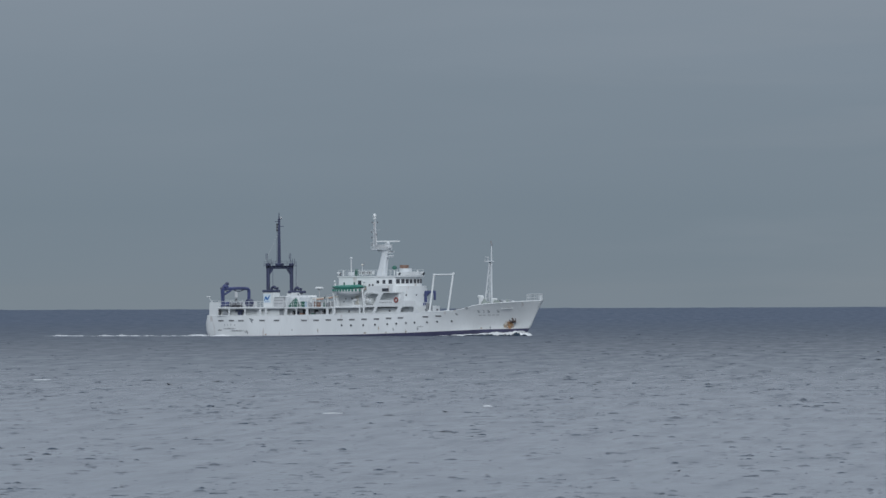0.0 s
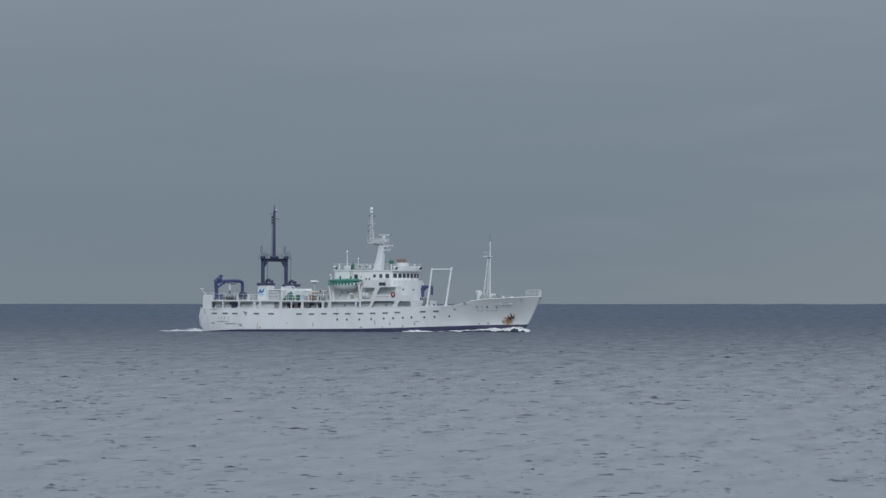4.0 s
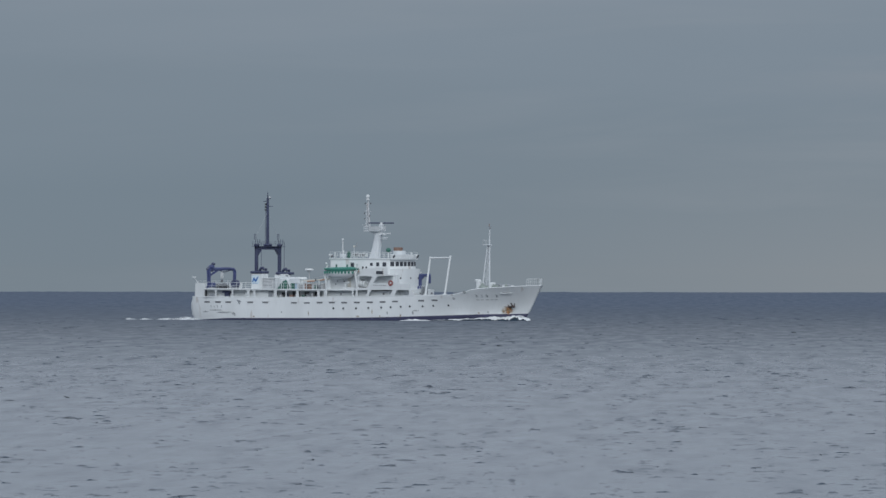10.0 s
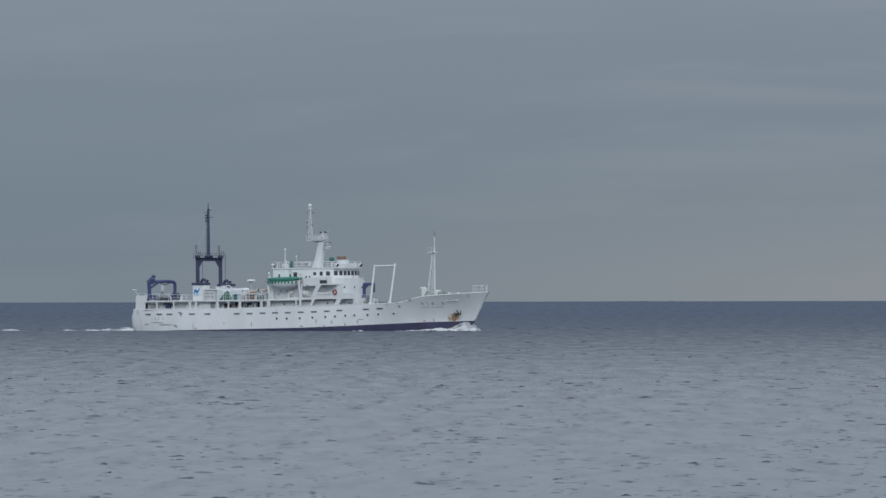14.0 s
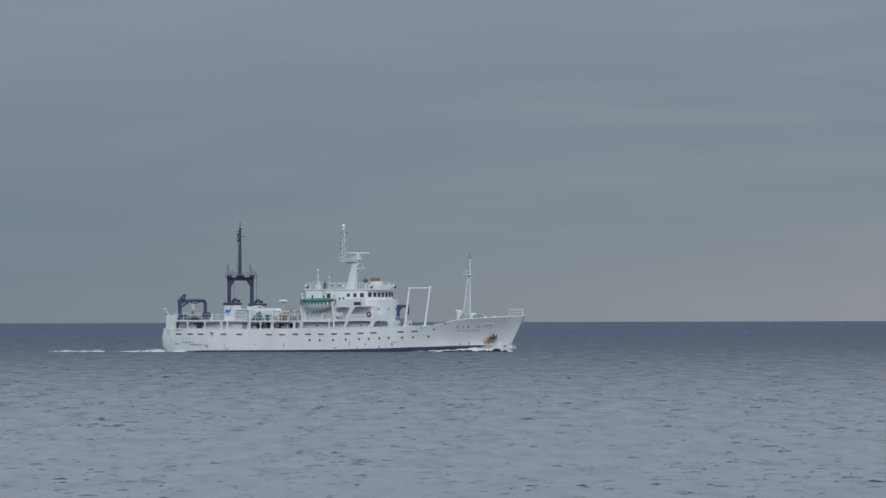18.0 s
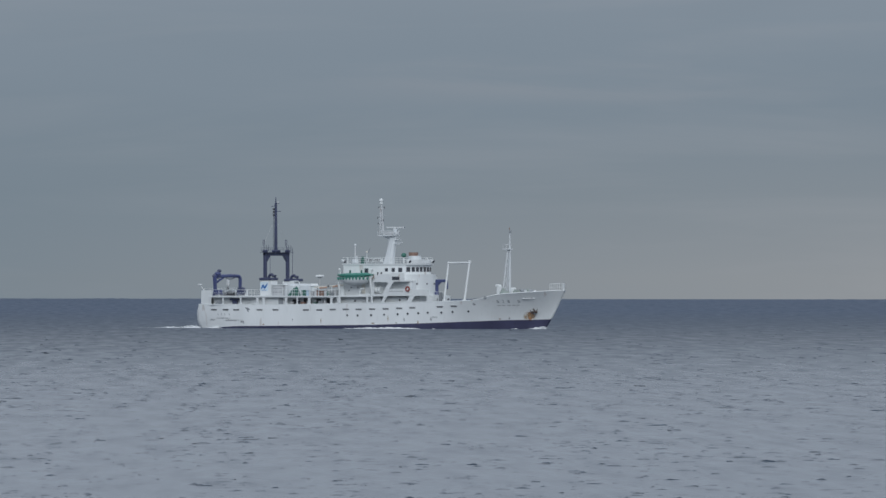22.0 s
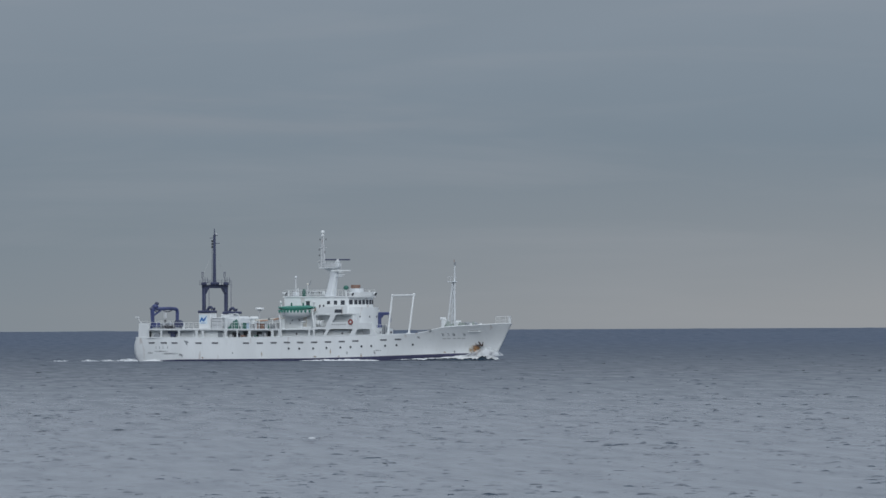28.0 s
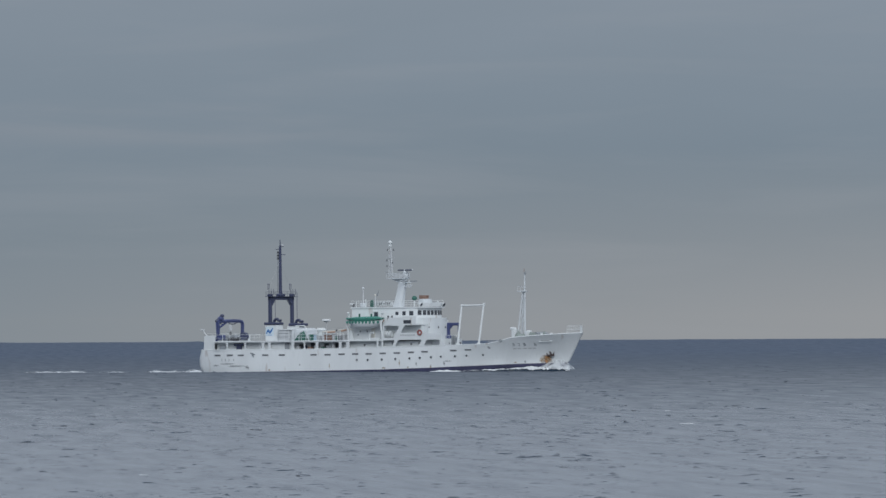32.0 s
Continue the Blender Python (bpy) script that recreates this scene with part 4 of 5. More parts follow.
lifeboat = part("lifeboat", boat_shell(-6.45, 0.45, -5.0, 7.25, 8.0, 1.1), GREEN, None, "lifeboat with a laced green cover, hung on white davits")
part("boat_bottom", boat_shell(-6.1, 0.1, -5.0, 6.35, 7.6, 0.98), WHITE, lifeboat, "pale lifeboat hull below the cover", smooth=True)
part("boat_canopy", tarp_hump(-6.2, 0.2, -5.9, -4.1, 7.95, 8.35, 5.1), GREEN, lifeboat, smooth=True)
part("rubbing_strake", chain([(-6.2, -5.4, 7.9), (-5.0, -6.02, 7.84), (-3, -6.14, 7.8), (-1, -6.02, 7.84), (0.2, -5.4, 7.9)], 0.06), GREEN, lifeboat)
for i in range(10):
    x = -5.9 + i * 0.63
    k = max(0.0, 1 - abs(2 * (i / 9) - 1) ** 3)
    part("cover_flap", prism([(x - 0.26, 7.6), (x + 0.26, 7.6), (x + 0.08, 7.2), (x - 0.08, 7.2)], -5.68 - 0.45 * k, -5.62 - 0.45 * k), GREEN, lifeboat, "hanging scallop of the green cover")
for x in (-6.0, 0.2):
    lug = part("davit", chain([(x + 0.2, -5.35, 3.5), (x + 0.15, -5.35, 5.6), (x - 0.15, -5.3, 7.0), (x - 0.25, -4.6, 8.6), (x - 0.1, -5.0, 8.9)], 0.16, 8), WHITE, ship, "white curved lifeboat davit")
    part("davit_web", prism([(x - 0.2, 4.7), (x + 0.5, 4.7), (x + 0.25, 6.9), (x - 0.2, 6.9)], -4.6, -4.45), WHITE, lug)
    part("boat_fall", tube((x - 0.1, -5.0, 8.9), (x - 0.1, -5.0, 8.0), 0.04), STEEL, lug)
for x in (-3.9, -1.7):
    part("boat_post", tube((x, -5.2, 8.1), (x, -5.2, 8.72), 0.14), DARKGREEN, lifeboat)
part("boat_deck_edge", box(-6.4, 0.9, -5.42, -4.9, 4.5, 4.72, 0.05), WHITE, ship)
part("boat_step", box(-2.8, -0.3, -5.0, -4.2, 4.7, 5.0, 0.05), WHITE, ship)

# ---- deckhouse tiers ----
mid = part("boat_deck_house", box(-6.6, 6.8, -3.9, 3.6, 4.6, 6.95, 0.12), WHITE, ship, "white deckhouse behind the lifeboat")
for x, z in [(-3.3, 6.0), (-4.6, 6.0), (-0.8, 6.0), (-5.0, 5.5)]:
    part("house_porthole", tube((x, -3.96, z), (x, -3.85, z), 0.13, seg=12), GREY, mid)
part("house_door", box(-2.6, -1.9, -3.96, -3.88, 4.65, 6.5, 0.03), CREAM, mid)
part("house_bollard", bent([(-2.3, -4.9, 4.7), (-2.3, -4.9, 5.75), (-1.5, -4.9, 5.8)], 0.16), WHITE, ship)
for x, z in [(-3.4, 3.9), (-0.9, 3.9), (5.2, 4.0)]:
    part("house_porthole", tube((x, -4.61, z), (x, -4.5, z), 0.17, seg=12), SLOT, casing)
raft = part("life_raft", tube((-0.1, -4.5, 5.55), (1.6, -4.5, 5.55), 0.52, seg=14), WHITE, None, "white life raft canister in a cradle")
for x in (0.3, 1.2):
    part("raft_cradle", box(x - 0.08, x + 0.08, -5.0, -4.0, 4.62, 5.2, 0.02), STEEL, raft)
    part("raft_strap", ring((x, -4.5, 5.55), 0.53, 0.035, "X"), GREY, raft)

# forward side plating with slanted openings
low_holes = [rounded([(-0.3, 3.62), (2.15, 3.60), (2.75, 4.60), (-0.3, 4.60)], 0.22), rounded([(2.75, 3.60), (7.05, 3.66), (7.75, 4.66), (3.35, 4.64)], 0.28),
             rounded([(8.05, 3.72), (11.0, 3.80), (11.0, 4.66), (8.6, 4.66)], 0.28)]
high_holes = [rounded([(0.75, 4.95), (2.55, 4.95), (3.6, 6.80), (0.75, 6.88)], 0.3), rounded([(3.75, 5.72), (8.5, 5.78), (8.5, 6.92), (4.6, 6.92)], 0.3)]
lower = [(-0.6, 3.35), (12.0, 3.62), (12.0, 4.15), (11.3, 4.80), (-0.6, 4.80)]
upper = [(0.55, 4.80), (11.3, 4.80), (11.3, 5.62), (8.9, 5.66), (8.9, 7.10), (6.6, 7.15), (6.6, 7.75), (4.1, 7.75), (3.7, 7.05), (0.55, 7.02)]
for side in (-1, 1):
    fore = side < 0
    part("side_plating", plate(lower if fore else [(-0.6, 3.35), (6.0, 3.5), (6.0, 4.8), (-0.6, 4.8)], low_holes if fore else low_holes[:1], side * 5.45, side * 5.33), WHITE, ship, "white side plating with slanted openings")
    part("upper_side_plating", plate(upper if fore else [(0.55, 4.8), (4.4, 4.8), (4.4, 7.02), (0.55, 7.02)], high_holes if fore else high_holes[:1], side * 5.45, side * 5.33), WHITE, ship)
part("promenade_deck", slab([(0.5, -5.33), (11.2, -5.33), (9.5, -3.0), (9.0, 3.0), (6.0, 5.33), (0.5, 5.33)], 4.66, 4.78), WHITE, ship)
part("bridge_deck", slab([(-6.6, -3.9), (0.6, -3.9), (0.6, -5.33), (6.6, -5.33), (6.9, -3.7), (7.2, 0), (6.9, 3.7), (4.4, 5.33), (0.6, 5.33), (0.6, 3.9), (-6.6, 3.9)], 6.95, 7.08), WHITE, ship)
for i in range(7):
    part("side_bar", box(3.75 + 0.4 * i, 4.05 + 0.4 * i, -5.49, -5.44, 5.32, 5.48, 0), STEEL, ship)
ringb = part("lifebuoy", ring((7.35, -5.52, 5.75), 0.33, 0.14, "Y", 20), ORANGE, None, "orange ring lifebuoy on the side rail")
part("side_window", box(4.35, 5.75, -5.49, -5.42, 7.16, 7.70, 0.03), GLASS, ship, "dark square opening under the bridge wing")


def front_house(x0, x1, half, z0, z1, bulge):
    plan = [(x0, -half)]
    for i in range(13):
        a = -1 + 2 * i / 12
        plan.append((x1 - bulge * abs(a) ** 3, half * a))
    plan.append((x0, half))
    return slab(plan, z0, z1)


fh1 = part("lower_front_house", front_house(6.0, 9.6, 4.2, 2.4, 4.72, 0.8), WHITE, ship, "white rounded house front with portholes")
fh2 = part("upper_front_house", front_house(5.0, 7.2, 3.4, 4.7, 8.05, 0.6), WHITE, ship, "white rounded house front with portholes")
for y, x in [(-2.4, 7.02), (0.0, 7.22), (2.2, 7.08)]:
    part("front_porthole", tube((x - 0.12, y, 6.55), (x + 0.05, y, 6.55), 0.15, seg=12), SLOT, fh2)
for y in (-0.6, 0.5, 2.6):
    part("front_porthole", tube((9.4, y, 4.1), (9.63, y, 4.1), 0.15, seg=12), SLOT, fh1)
part("house_ladder", chain([(7.0, 3.0, 4.7), (7.0, 3.0, 7.6)], 0.05), WHITE, fh2)

# wheelhouse with its row of windows
wheel = part("wheelhouse", front_house(-6.4, 6.1, 3.5, 7.0, 9.55, 0.55), HULLWHITE, ship, "white wheelhouse with a band of dark windows")
for i in range(7):
    a = -0.86 + 1.72 * i / 6
    x = 6.1 - 0.55 * abs(a) ** 3
    turn = math.atan2(3 * 0.55 * abs(a) ** 2 * (1 if a > 0 else -1), 3.5)
    o = part("bridge_window", box(-0.04, 0.05, -0.36, 0.36, -0.36, 0.36, 0.03), GLASS, wheel, at=(x, 3.5 * a, 8.82))
    o.rotation_euler = (0, 0, turn)
    part("window_wiper", tube((0.07, -0.2, -0.3), (0.07, 0.15, 0.3), 0.02, seg=4), DARK, o)
for x, w, h in [(4.55, 0.75, 0.68), (3.2, 0.6, 0.62), (1.9, 0.55, 0.5)]:
    part("bridge_window", box(x - w / 2, x + w / 2, -3.55, -3.47, 8.75 - h / 2, 8.75 + h / 2, 0.03), GLASS, wheel)
    part("bridge_window", box(x - w / 2, x + w / 2, 3.47, 3.55, 8.75 - h / 2, 8.75 + h / 2, 0.03), GLASS, wheel)
part("wheelhouse_door", box(-2.3, -1.6, -3.56, -3.48, 7.1, 8.95, 0.03), GLASS, wheel, "flat dark panel painted as an opening")
part("wheelhouse_door_frame", chain([(-2.4, -3.56, 7.1), (-2.4, -3.56, 9.05), (-1.5, -3.56, 9.05), (-1.5, -3.56, 7.1)], 0.06), WHITE, wheel)
part("bridge_wing_bulwark", plate([(0.9, 7.05), (4.2, 7.05), (4.2, 8.1), (1.6, 8.1)], [], -5.40, -5.30), WHITE, ship)
part("wing_front", box(4.1, 6.6, -5.40, -5.28, 7.05, 8.3, 0.04), WHITE, ship)
ringc = part("lifebuoy", ring((-0.3, -4.4, 7.75), 0.36, 0.1, "Y", 18), TAN, None, "faded orange ring lifebuoy by the bridge wing")
railing([(-0.6, -5.2, 7.08), (1.0, -5.3, 7.08)], 1.0, ship, gap=0.8)
for x in (1.0, 1.7):
    part("pelorus", tube((x, -4.6, 7.1), (x, -4.6, 8.4), 0.13), DARK, ship)

# roof and monkey island
def roof_plan(x0, x1, half, bulge):
    return [(x0, -half)] + [(x1 - bulge * abs(-1 + 2 * i / 12) ** 3, half * (-1 + 2 * i / 12)) for i in range(13)] + [(x0, half)]


roof = part("bridge_roof", slab(roof_plan(-6.6, 6.6, 3.62, 0.65), 9.55, 9.75), WHITE, ship, "white bridge roof with railings")
railing([(5.9, 3.5, 9.75), (-6.5, 3.5, 9.75), (-6.5, -3.5, 9.75), (5.9, -3.5, 9.75)], 0.95, ship, gap=1.4, r=0.022)
part("roof_bulwark", slab([(5.9, -3.5), (6.55, -1.5), (6.65, 1.5), (5.9, 3.5), (5.75, 3.4), (6.45, 1.5), (6.35, -1.5), (5.75, -3.4)], 9.78, 10.35), WHITE, ship)
tower = part("compass_tower", tube((4.55, 0.5, 9.78), (4.55, 0.5, 10.95), 1.1, 1.0, 18), DIMWHITE, ship, "white round tower with a brown top")
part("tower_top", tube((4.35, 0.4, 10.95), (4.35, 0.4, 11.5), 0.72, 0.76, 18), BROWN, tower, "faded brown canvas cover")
part("tower_shelf", tube((4.55, 0.5, 10.3), (4.55, 0.5, 10.42), 1.6, 1.6, 18), DIMWHITE, tower)
lamp = part("green_light", ball((3.9, -1.6, 11.05), 0.42, 1, 1, 0.9), DARKGREEN, ship, "green deck light on a post", smooth=True)
part("light_post", tube((3.9, -1.6, 9.78), (3.9, -1.6, 10.8), 0.09), WHITE, lamp)
for x, y in [(6.0, -3.1), (6.2, 3.0), (-6.4, -3.3)]:
    s = part("floodlight", tube((x + 0.15, y, 10.05), (x - 0.5, y, 10.3), 0.30, 0.1, 10), WHITE, ship, "white floodlight on the roof edge")
    part("floodlight_glass", tube((x + 0.15, y, 10.05), (x + 0.19, y, 10.03), 0.27, seg=10), GLASS, s)
board = part("number_board", box(-1.9, 1.3, -3.72, -3.64, 9.95, 10.55, 0.02), WHITE, ship, "white board with dark characters")
for i, x in enumerate((-1.7, -1.25, -0.85, -0.5, -0.15, 0.2, 0.62)):
    if i == 3:
        part("board_bar", box(x, x + 0.22, -3.75, -3.71, 10.22, 10.3, 0), DARK, board)
        continue
    part("board_bar", box(x, x + 0.09, -3.75, -3.71, 10.06, 10.44, 0), DARK, board)
    part("board_bar", box(x, x + 0.26, -3.76, -3.715, 10.36, 10.44, 0), DARK, board)
    if i % 2:
        part("board_bar", box(x + 0.18, x + 0.27, -3.75, -3.71, 10.06, 10.44, 0), DARK, board)
chest = part("signal_locker", box(-3.15, -2.65, -3.4, -2.9, 9.75, 10.6, 0.06), DARKGREEN, ship)
part("locker_lid", box(-3.1, -2.7, -3.35, -2.95, 10.6, 10.85, 0.05), DARKGREEN, chest)
whip = part("aerial_mast", tube((-6.6, 0, 9.78), (-6.6, 0, 12.5), 0.13, 0.08), GREYWHITE, ship, "white aerial mast with a ball")
part("aerial_ball", ball((-6.6, 0, 12.7), 0.2), DIMWHITE, whip, smooth=True)
part("aerial_base", box(-7.0, -6.2, -0.4, 0.4, 9.78, 10.4, 0.08), DIMWHITE, whip)
whip2 = part("small_aerial", tube((-4.9, 0.8, 9.78), (-4.9, 0.8, 11.5), 0.05), DIMWHITE, ship)
part("aerial_tip", ball((-4.9, 0.8, 11.6), 0.16), CREAM, whip2)
part("signal_flag", prism([(-4.75, 11.5), (-4.45, 11.45), (-4.2, 12.35), (-4.4, 12.1)], 0.78, 0.82), GREY, whip2, "small grey signal flag")
for x, y, h in [(-5.9, -3.0, 0.9), (-4.3, -2.8, 1.2), (2.6, -3.2, 1.1), (5.2, 2.9, 0.9), (6.0, 1.9, 0.8)]:
    part("roof_fitting", tube((x, y, 9.78), (x, y, 9.78 + h), 0.09), WHITE, ship)

# main mast with its radars
def tapered(x0a, x1a, ha, za, x0b, x1b, hb, zb):
    bm = bmesh.new()
    low = [bm.verts.new(p) for p in ((x0a, -ha, za), (x1a, -ha, za), (x1a, ha, za), (x0a, ha, za))]
    high = [bm.verts.new(p) for p in ((x0b, -hb, zb), (x1b, -hb, zb), (x1b, hb, zb), (x0b, hb, zb))]
    bm.faces.new(low)
    bm.faces.new(high)
    for i in range(4):
        bm.faces.new((low[i], low[(i + 1) % 4], high[(i + 1) % 4], high[i]))
    bmesh.ops.bevel(bm, geom=list(bm.edges), offset=0.14, segments=2, affect="EDGES")
    return bm


def flared(stations):
    """A boxy tapered mast through stations (z, x0, x1, half width)."""
    bm, loops = bmesh.new(), []
    for z, x0, x1, h in stations:
        c = 0.22 * (x1 - x0)
        loops.append([bm.verts.new((x, y, z)) for x, y in ((x0 + c, -h), (x1 - c, -h), (x1, -0.6 * h), (x1, 0.6 * h), (x1 - c, h), (x0 + c, h), (x0, 0.6 * h), (x0, -0.6 * h))])
    for a, b in zip(loops, loops[1:]):
        for i in range(8):
            bm.faces.new((a[i], a[(i + 1) % 8], b[(i + 1) % 8], b[i]))
    bm.faces.new(loops[0])
    bm.faces.new(loops[-1])
    return bm


def lattice(a0, a1, b0, b1, n, r, bm=None):
    """Zigzag bracing and rungs between the legs a0-a1 and b0-b1."""
    bm = bm or bmesh.new()
    a0, a1, b0, b1 = (Vector(p) for p in (a0, a1, b0, b1))
    for i in range(n):
        s0, s1 = i / n, (i + 1) / n
        p, q = (a0.lerp(a1, s0), b0.lerp(b1, s1)) if i % 2 == 0 else (b0.lerp(b1, s0), a0.lerp(a1, s1))
        tube(p, q, r, seg=5, bm=bm)
        tube(a0.lerp(a1, s1), b0.lerp(b1, s1), r, seg=5, bm=bm)
    return bm


mast = part("main_mast", flared([(9.75, -0.95, 0.75, 0.66), (10.6, -0.62, 0.82, 0.6), (11.5, -0.35, 0.95, 0.53), (12.6, -0.1, 1.15, 0.47), (14.1, 0.25, 1.4, 0.4)]), DIMWHITE, ship, "white flared main mast with radar platforms")
part("mast_platform", box(-1.75, 1.5, -0.8, 0.8, 14.05, 14.2, 0.05), DIMWHITE, mast)
part("platform_knee", prism([(-1.3, 14.05), (0.3, 14.05), (0.3, 13.4)], -0.08, 0.08), DIMWHITE, mast)
for y in (-0.8, 0.8):
    for z in (14.55, 14.9):
        part("platform_rail", chain([(-1.7, y, z), (1.45, y, z)], 0.03), DIMWHITE, mast)
    part("rail_canvas", box(-0.6, 1.4, y - 0.02, y + 0.02, 14.3, 14.82, 0), GREYWHITE, mast, "pale grey canvas dodger")
for x in (-1.7, -0.9, -0.1, 0.7, 1.45):
    for y in (-0.8, 0.8):
        part("platform_post", tube((x, y, 14.2), (x, y, 14.95), 0.03), DIMWHITE, mast)
top = part("mast_top", tube((-1.1, 0.0, 14.2), (-1.5, 0, 19.2), 0.13, 0.1), GREYWHITE, ship, "white lattice topmast with lamps and a ball aerial")
part("topmast_leg", tube((-1.65, -0.3, 14.2), (-1.62, -0.08, 18.6), 0.06), GREYWHITE, top)
part("topmast_leg", tube((-1.65, 0.3, 14.2), (-1.62, 0.08, 18.6), 0.06), GREYWHITE, top)
part("topmast_bracing", lattice((-1.1, 0, 14.3), (-1.45, 0, 18.6), (-1.65, -0.3, 14.3), (-1.62, -0.08, 18.6), 9, 0.035), GREYWHITE, top)
part("ball_aerial", ball((-1.55, 0, 19.68), 0.3, 1, 1, 1.15), WHITE, top, smooth=True)
part("ball_collar", tube((-1.55, 0, 19.1), (-1.55, 0, 19.4), 0.26), WHITE, top)
for z, dx in [(18.6, 0.5), (18.6, -0.6), (17.0, -0.75), (16.1, -0.7), (14.95, -0.7), (16.6, 0.3)]:
    part("mast_lamp", tube((-1.45 + dx, 0, z - 0.15), (-1.45 + dx, 0, z + 0.12), 0.1), SLOT, top)
    part("lamp_bracket", tube((-1.4, 0, z - 0.15), (-1.45 + dx, 0, z - 0.15), 0.04), GREYWHITE, top)
part("yard", tube((-1.5, -1.1, 17.3), (-1.5, 1.1, 17.3), 0.035), GREYWHITE, top)
part("mast_gaff", tube((-1.4, 0, 15.6), (-2.6, 0, 15.1), 0.03), GREYWHITE, top)
for z in (12.9, 13.55):
    part("radar_bracket", box(0.5, 2.1, -0.35, 0.35, z - 0.12, z, 0.03), DIMWHITE, mast)
part("radar_stand", box(0.75, 1.65, -0.4, 0.4, 14.2, 14.85, 0.1), DIMWHITE, mast)
part("radar_gearbox", box(0.85, 1.55, -0.3, 0.3, 14.85, 15.26, 0.1), DIMWHITE, mast)
radar = part("radar_scanner", box(-2.05, 2.05, -0.16, 0.0, -0.11, 0.11, 0.05), WHITE, ship, "long white turning radar scanner", at=(1.2, 0, 15.42))
part("scanner_back", box(-2.05, 2.05, 0.004, 0.16, -0.11, 0.11, 0.05), NAVY, radar, "dark blue back of the scanner")
part("scanner_hub", tube((0, 0, -0.2), (0, 0, 0.1), 0.25), WHITE, radar)
radar_low = part("radar_scanner", box(-1.75, 1.75, -0.1, 0.0, -0.09, 0.09, 0.03), WHITE, ship, "short white turning radar scanner", at=(1.8, 0, 13.72))
part("scanner_back", box(-1.75, 1.75, 0.004, 0.1, -0.09, 0.09, 0.03), GREY, radar_low, "grey back of the scanner")
part("scanner_hub", tube((0, 0, -0.2), (0, 0, 0.05), 0.18), WHITE, radar_low)
part("radar_bar", box(0.9, 2.5, -0.1, 0.1, 12.98, 13.14, 0.05), DIMWHITE, mast)

# ---- foredeck ----
bd = part("deck_davit", box(8.4, 8.95, 0.45, 0.8, 4.0, 7.0, 0.1), BLUE, ship, "dark blue deck davit frame")
part("davit_arm", box(8.45, 10.75, 0.45, 0.8, 6.8, 7.25, 0.14), BLUE, bd)
part("davit_strut", box(10.4, 10.8, 0.48, 0.76, 5.7, 6.9, 0.07), BLUE, bd)
part("davit_foot", box(8.3, 9.1, 0.3, 0.95, 4.0, 5.3, 0.08), BLUE, bd)
railing([(9.3, -1.6, 4.0), (11.6, -1.6, 4.0)], 1.3, ship, gap=0.5)
part("davit_knee", prism([(9.0, 6.9), (9.6, 6.9), (9.0, 6.3)], 0.5, 0.75), BLUE, bd)
for x, h in [(11.4, 1.1), (12.1, 0.8)]:
    part("deck_winch", box(x - 0.18, x + 0.18, -2.6, -2.0, 3.6, 4.2 + h, 0.08), GREY, ship)
part("winch_foot", box(10.2, 11.9, -3.2, -1.2, 2.3, 3.7, 0.08), DARK, ship)
aframe = part("side_frame", tube((13.9, -3.65, 9.84), (17.95, -3.5, 9.88), 0.13, seg=10), WHITE, ship, "white tubular side gantry leaning inboard")
for xa, xb in ((13.9, 13.87), (17.75, 17.88)):
    part("frame_leg", tube((xa, -4.9, 3.6), (xb, -3.6, 9.84), 0.17, 0.14, 10), WHITE, aframe)
    part("frame_foot", box(xa - 0.25, xa + 0.25, -5.1, -4.6, 3.3, 4.1, 0.05), WHITE, aframe)
    part("frame_joint", ball((xb, -3.58, 9.84), 0.2), WHITE, aframe)
part("frame_sheave", box(17.7, 18.1, -3.7, -3.4, 9.9, 10.2, 0.06), WHITE, aframe)
foremast = part("foremast", tube((23.1, 0, 4.4), (23.1, 0, 14.6), 0.16, 0.09), DIMWHITE, ship, "white braced tripod foremast with a lookout shelf")
for side in (-1, 1):
    part("mast_leg", tube((22.05, side * 0.6, 4.4), (22.8, side * 0.16, 12.0), 0.12, 0.09), DIMWHITE, foremast)
    part("mast_bracing", lattice((22.05, side * 0.6, 4.5), (22.8, side * 0.16, 11.9), (23.1, 0, 4.5), (23.1, 0, 11.9), 12, 0.03), DIMWHITE, foremast)
part("mast_bracing", lattice((22.05, -0.6, 4.5), (22.8, -0.16, 11.9), (22.05, 0.6, 4.5), (22.8, 0.16, 11.9), 12, 0.024), DIMWHITE, foremast)
part("mast_shelf", box(22.0, 23.3, -0.5, 0.5, 11.9, 12.04, 0.03), DIMWHITE, foremast)
part("shelf_rail", chain([(23.1, -0.45, 12.55), (22.1, -0.45, 12.75), (22.1, 0.45, 12.75), (23.1, 0.45, 12.55)], 0.024), GREYWHITE, foremast)
for x, y, z in ((22.1, -0.45, 12.75), (22.1, 0.45, 12.75), (22.6, -0.45, 12.65), (22.6, 0.45, 12.65)):
    part("rail_post", tube((x, y, 12.0), (x, y, z), 0.024), GREYWHITE, foremast)
part("masthead_light", tube((23.15, 0, 14.55), (23.15, 0, 14.95), 0.17), GREY, foremast)
part("masthead_tip", tube((23.0, 0, 14.9), (23.0, 0, 15.4), 0.05), BROWN, foremast)
for x, y, h in [(21.9, -1.2, 1.5), (24.2, -0.6, 1.2)]:
    part("deck_vent", box(x - 0.38, x + 0.38, y - 0.35, y + 0.35, 4.35, 4.75 + h, 0.12), WHITE, ship, "white mushroom vent by the foremast")
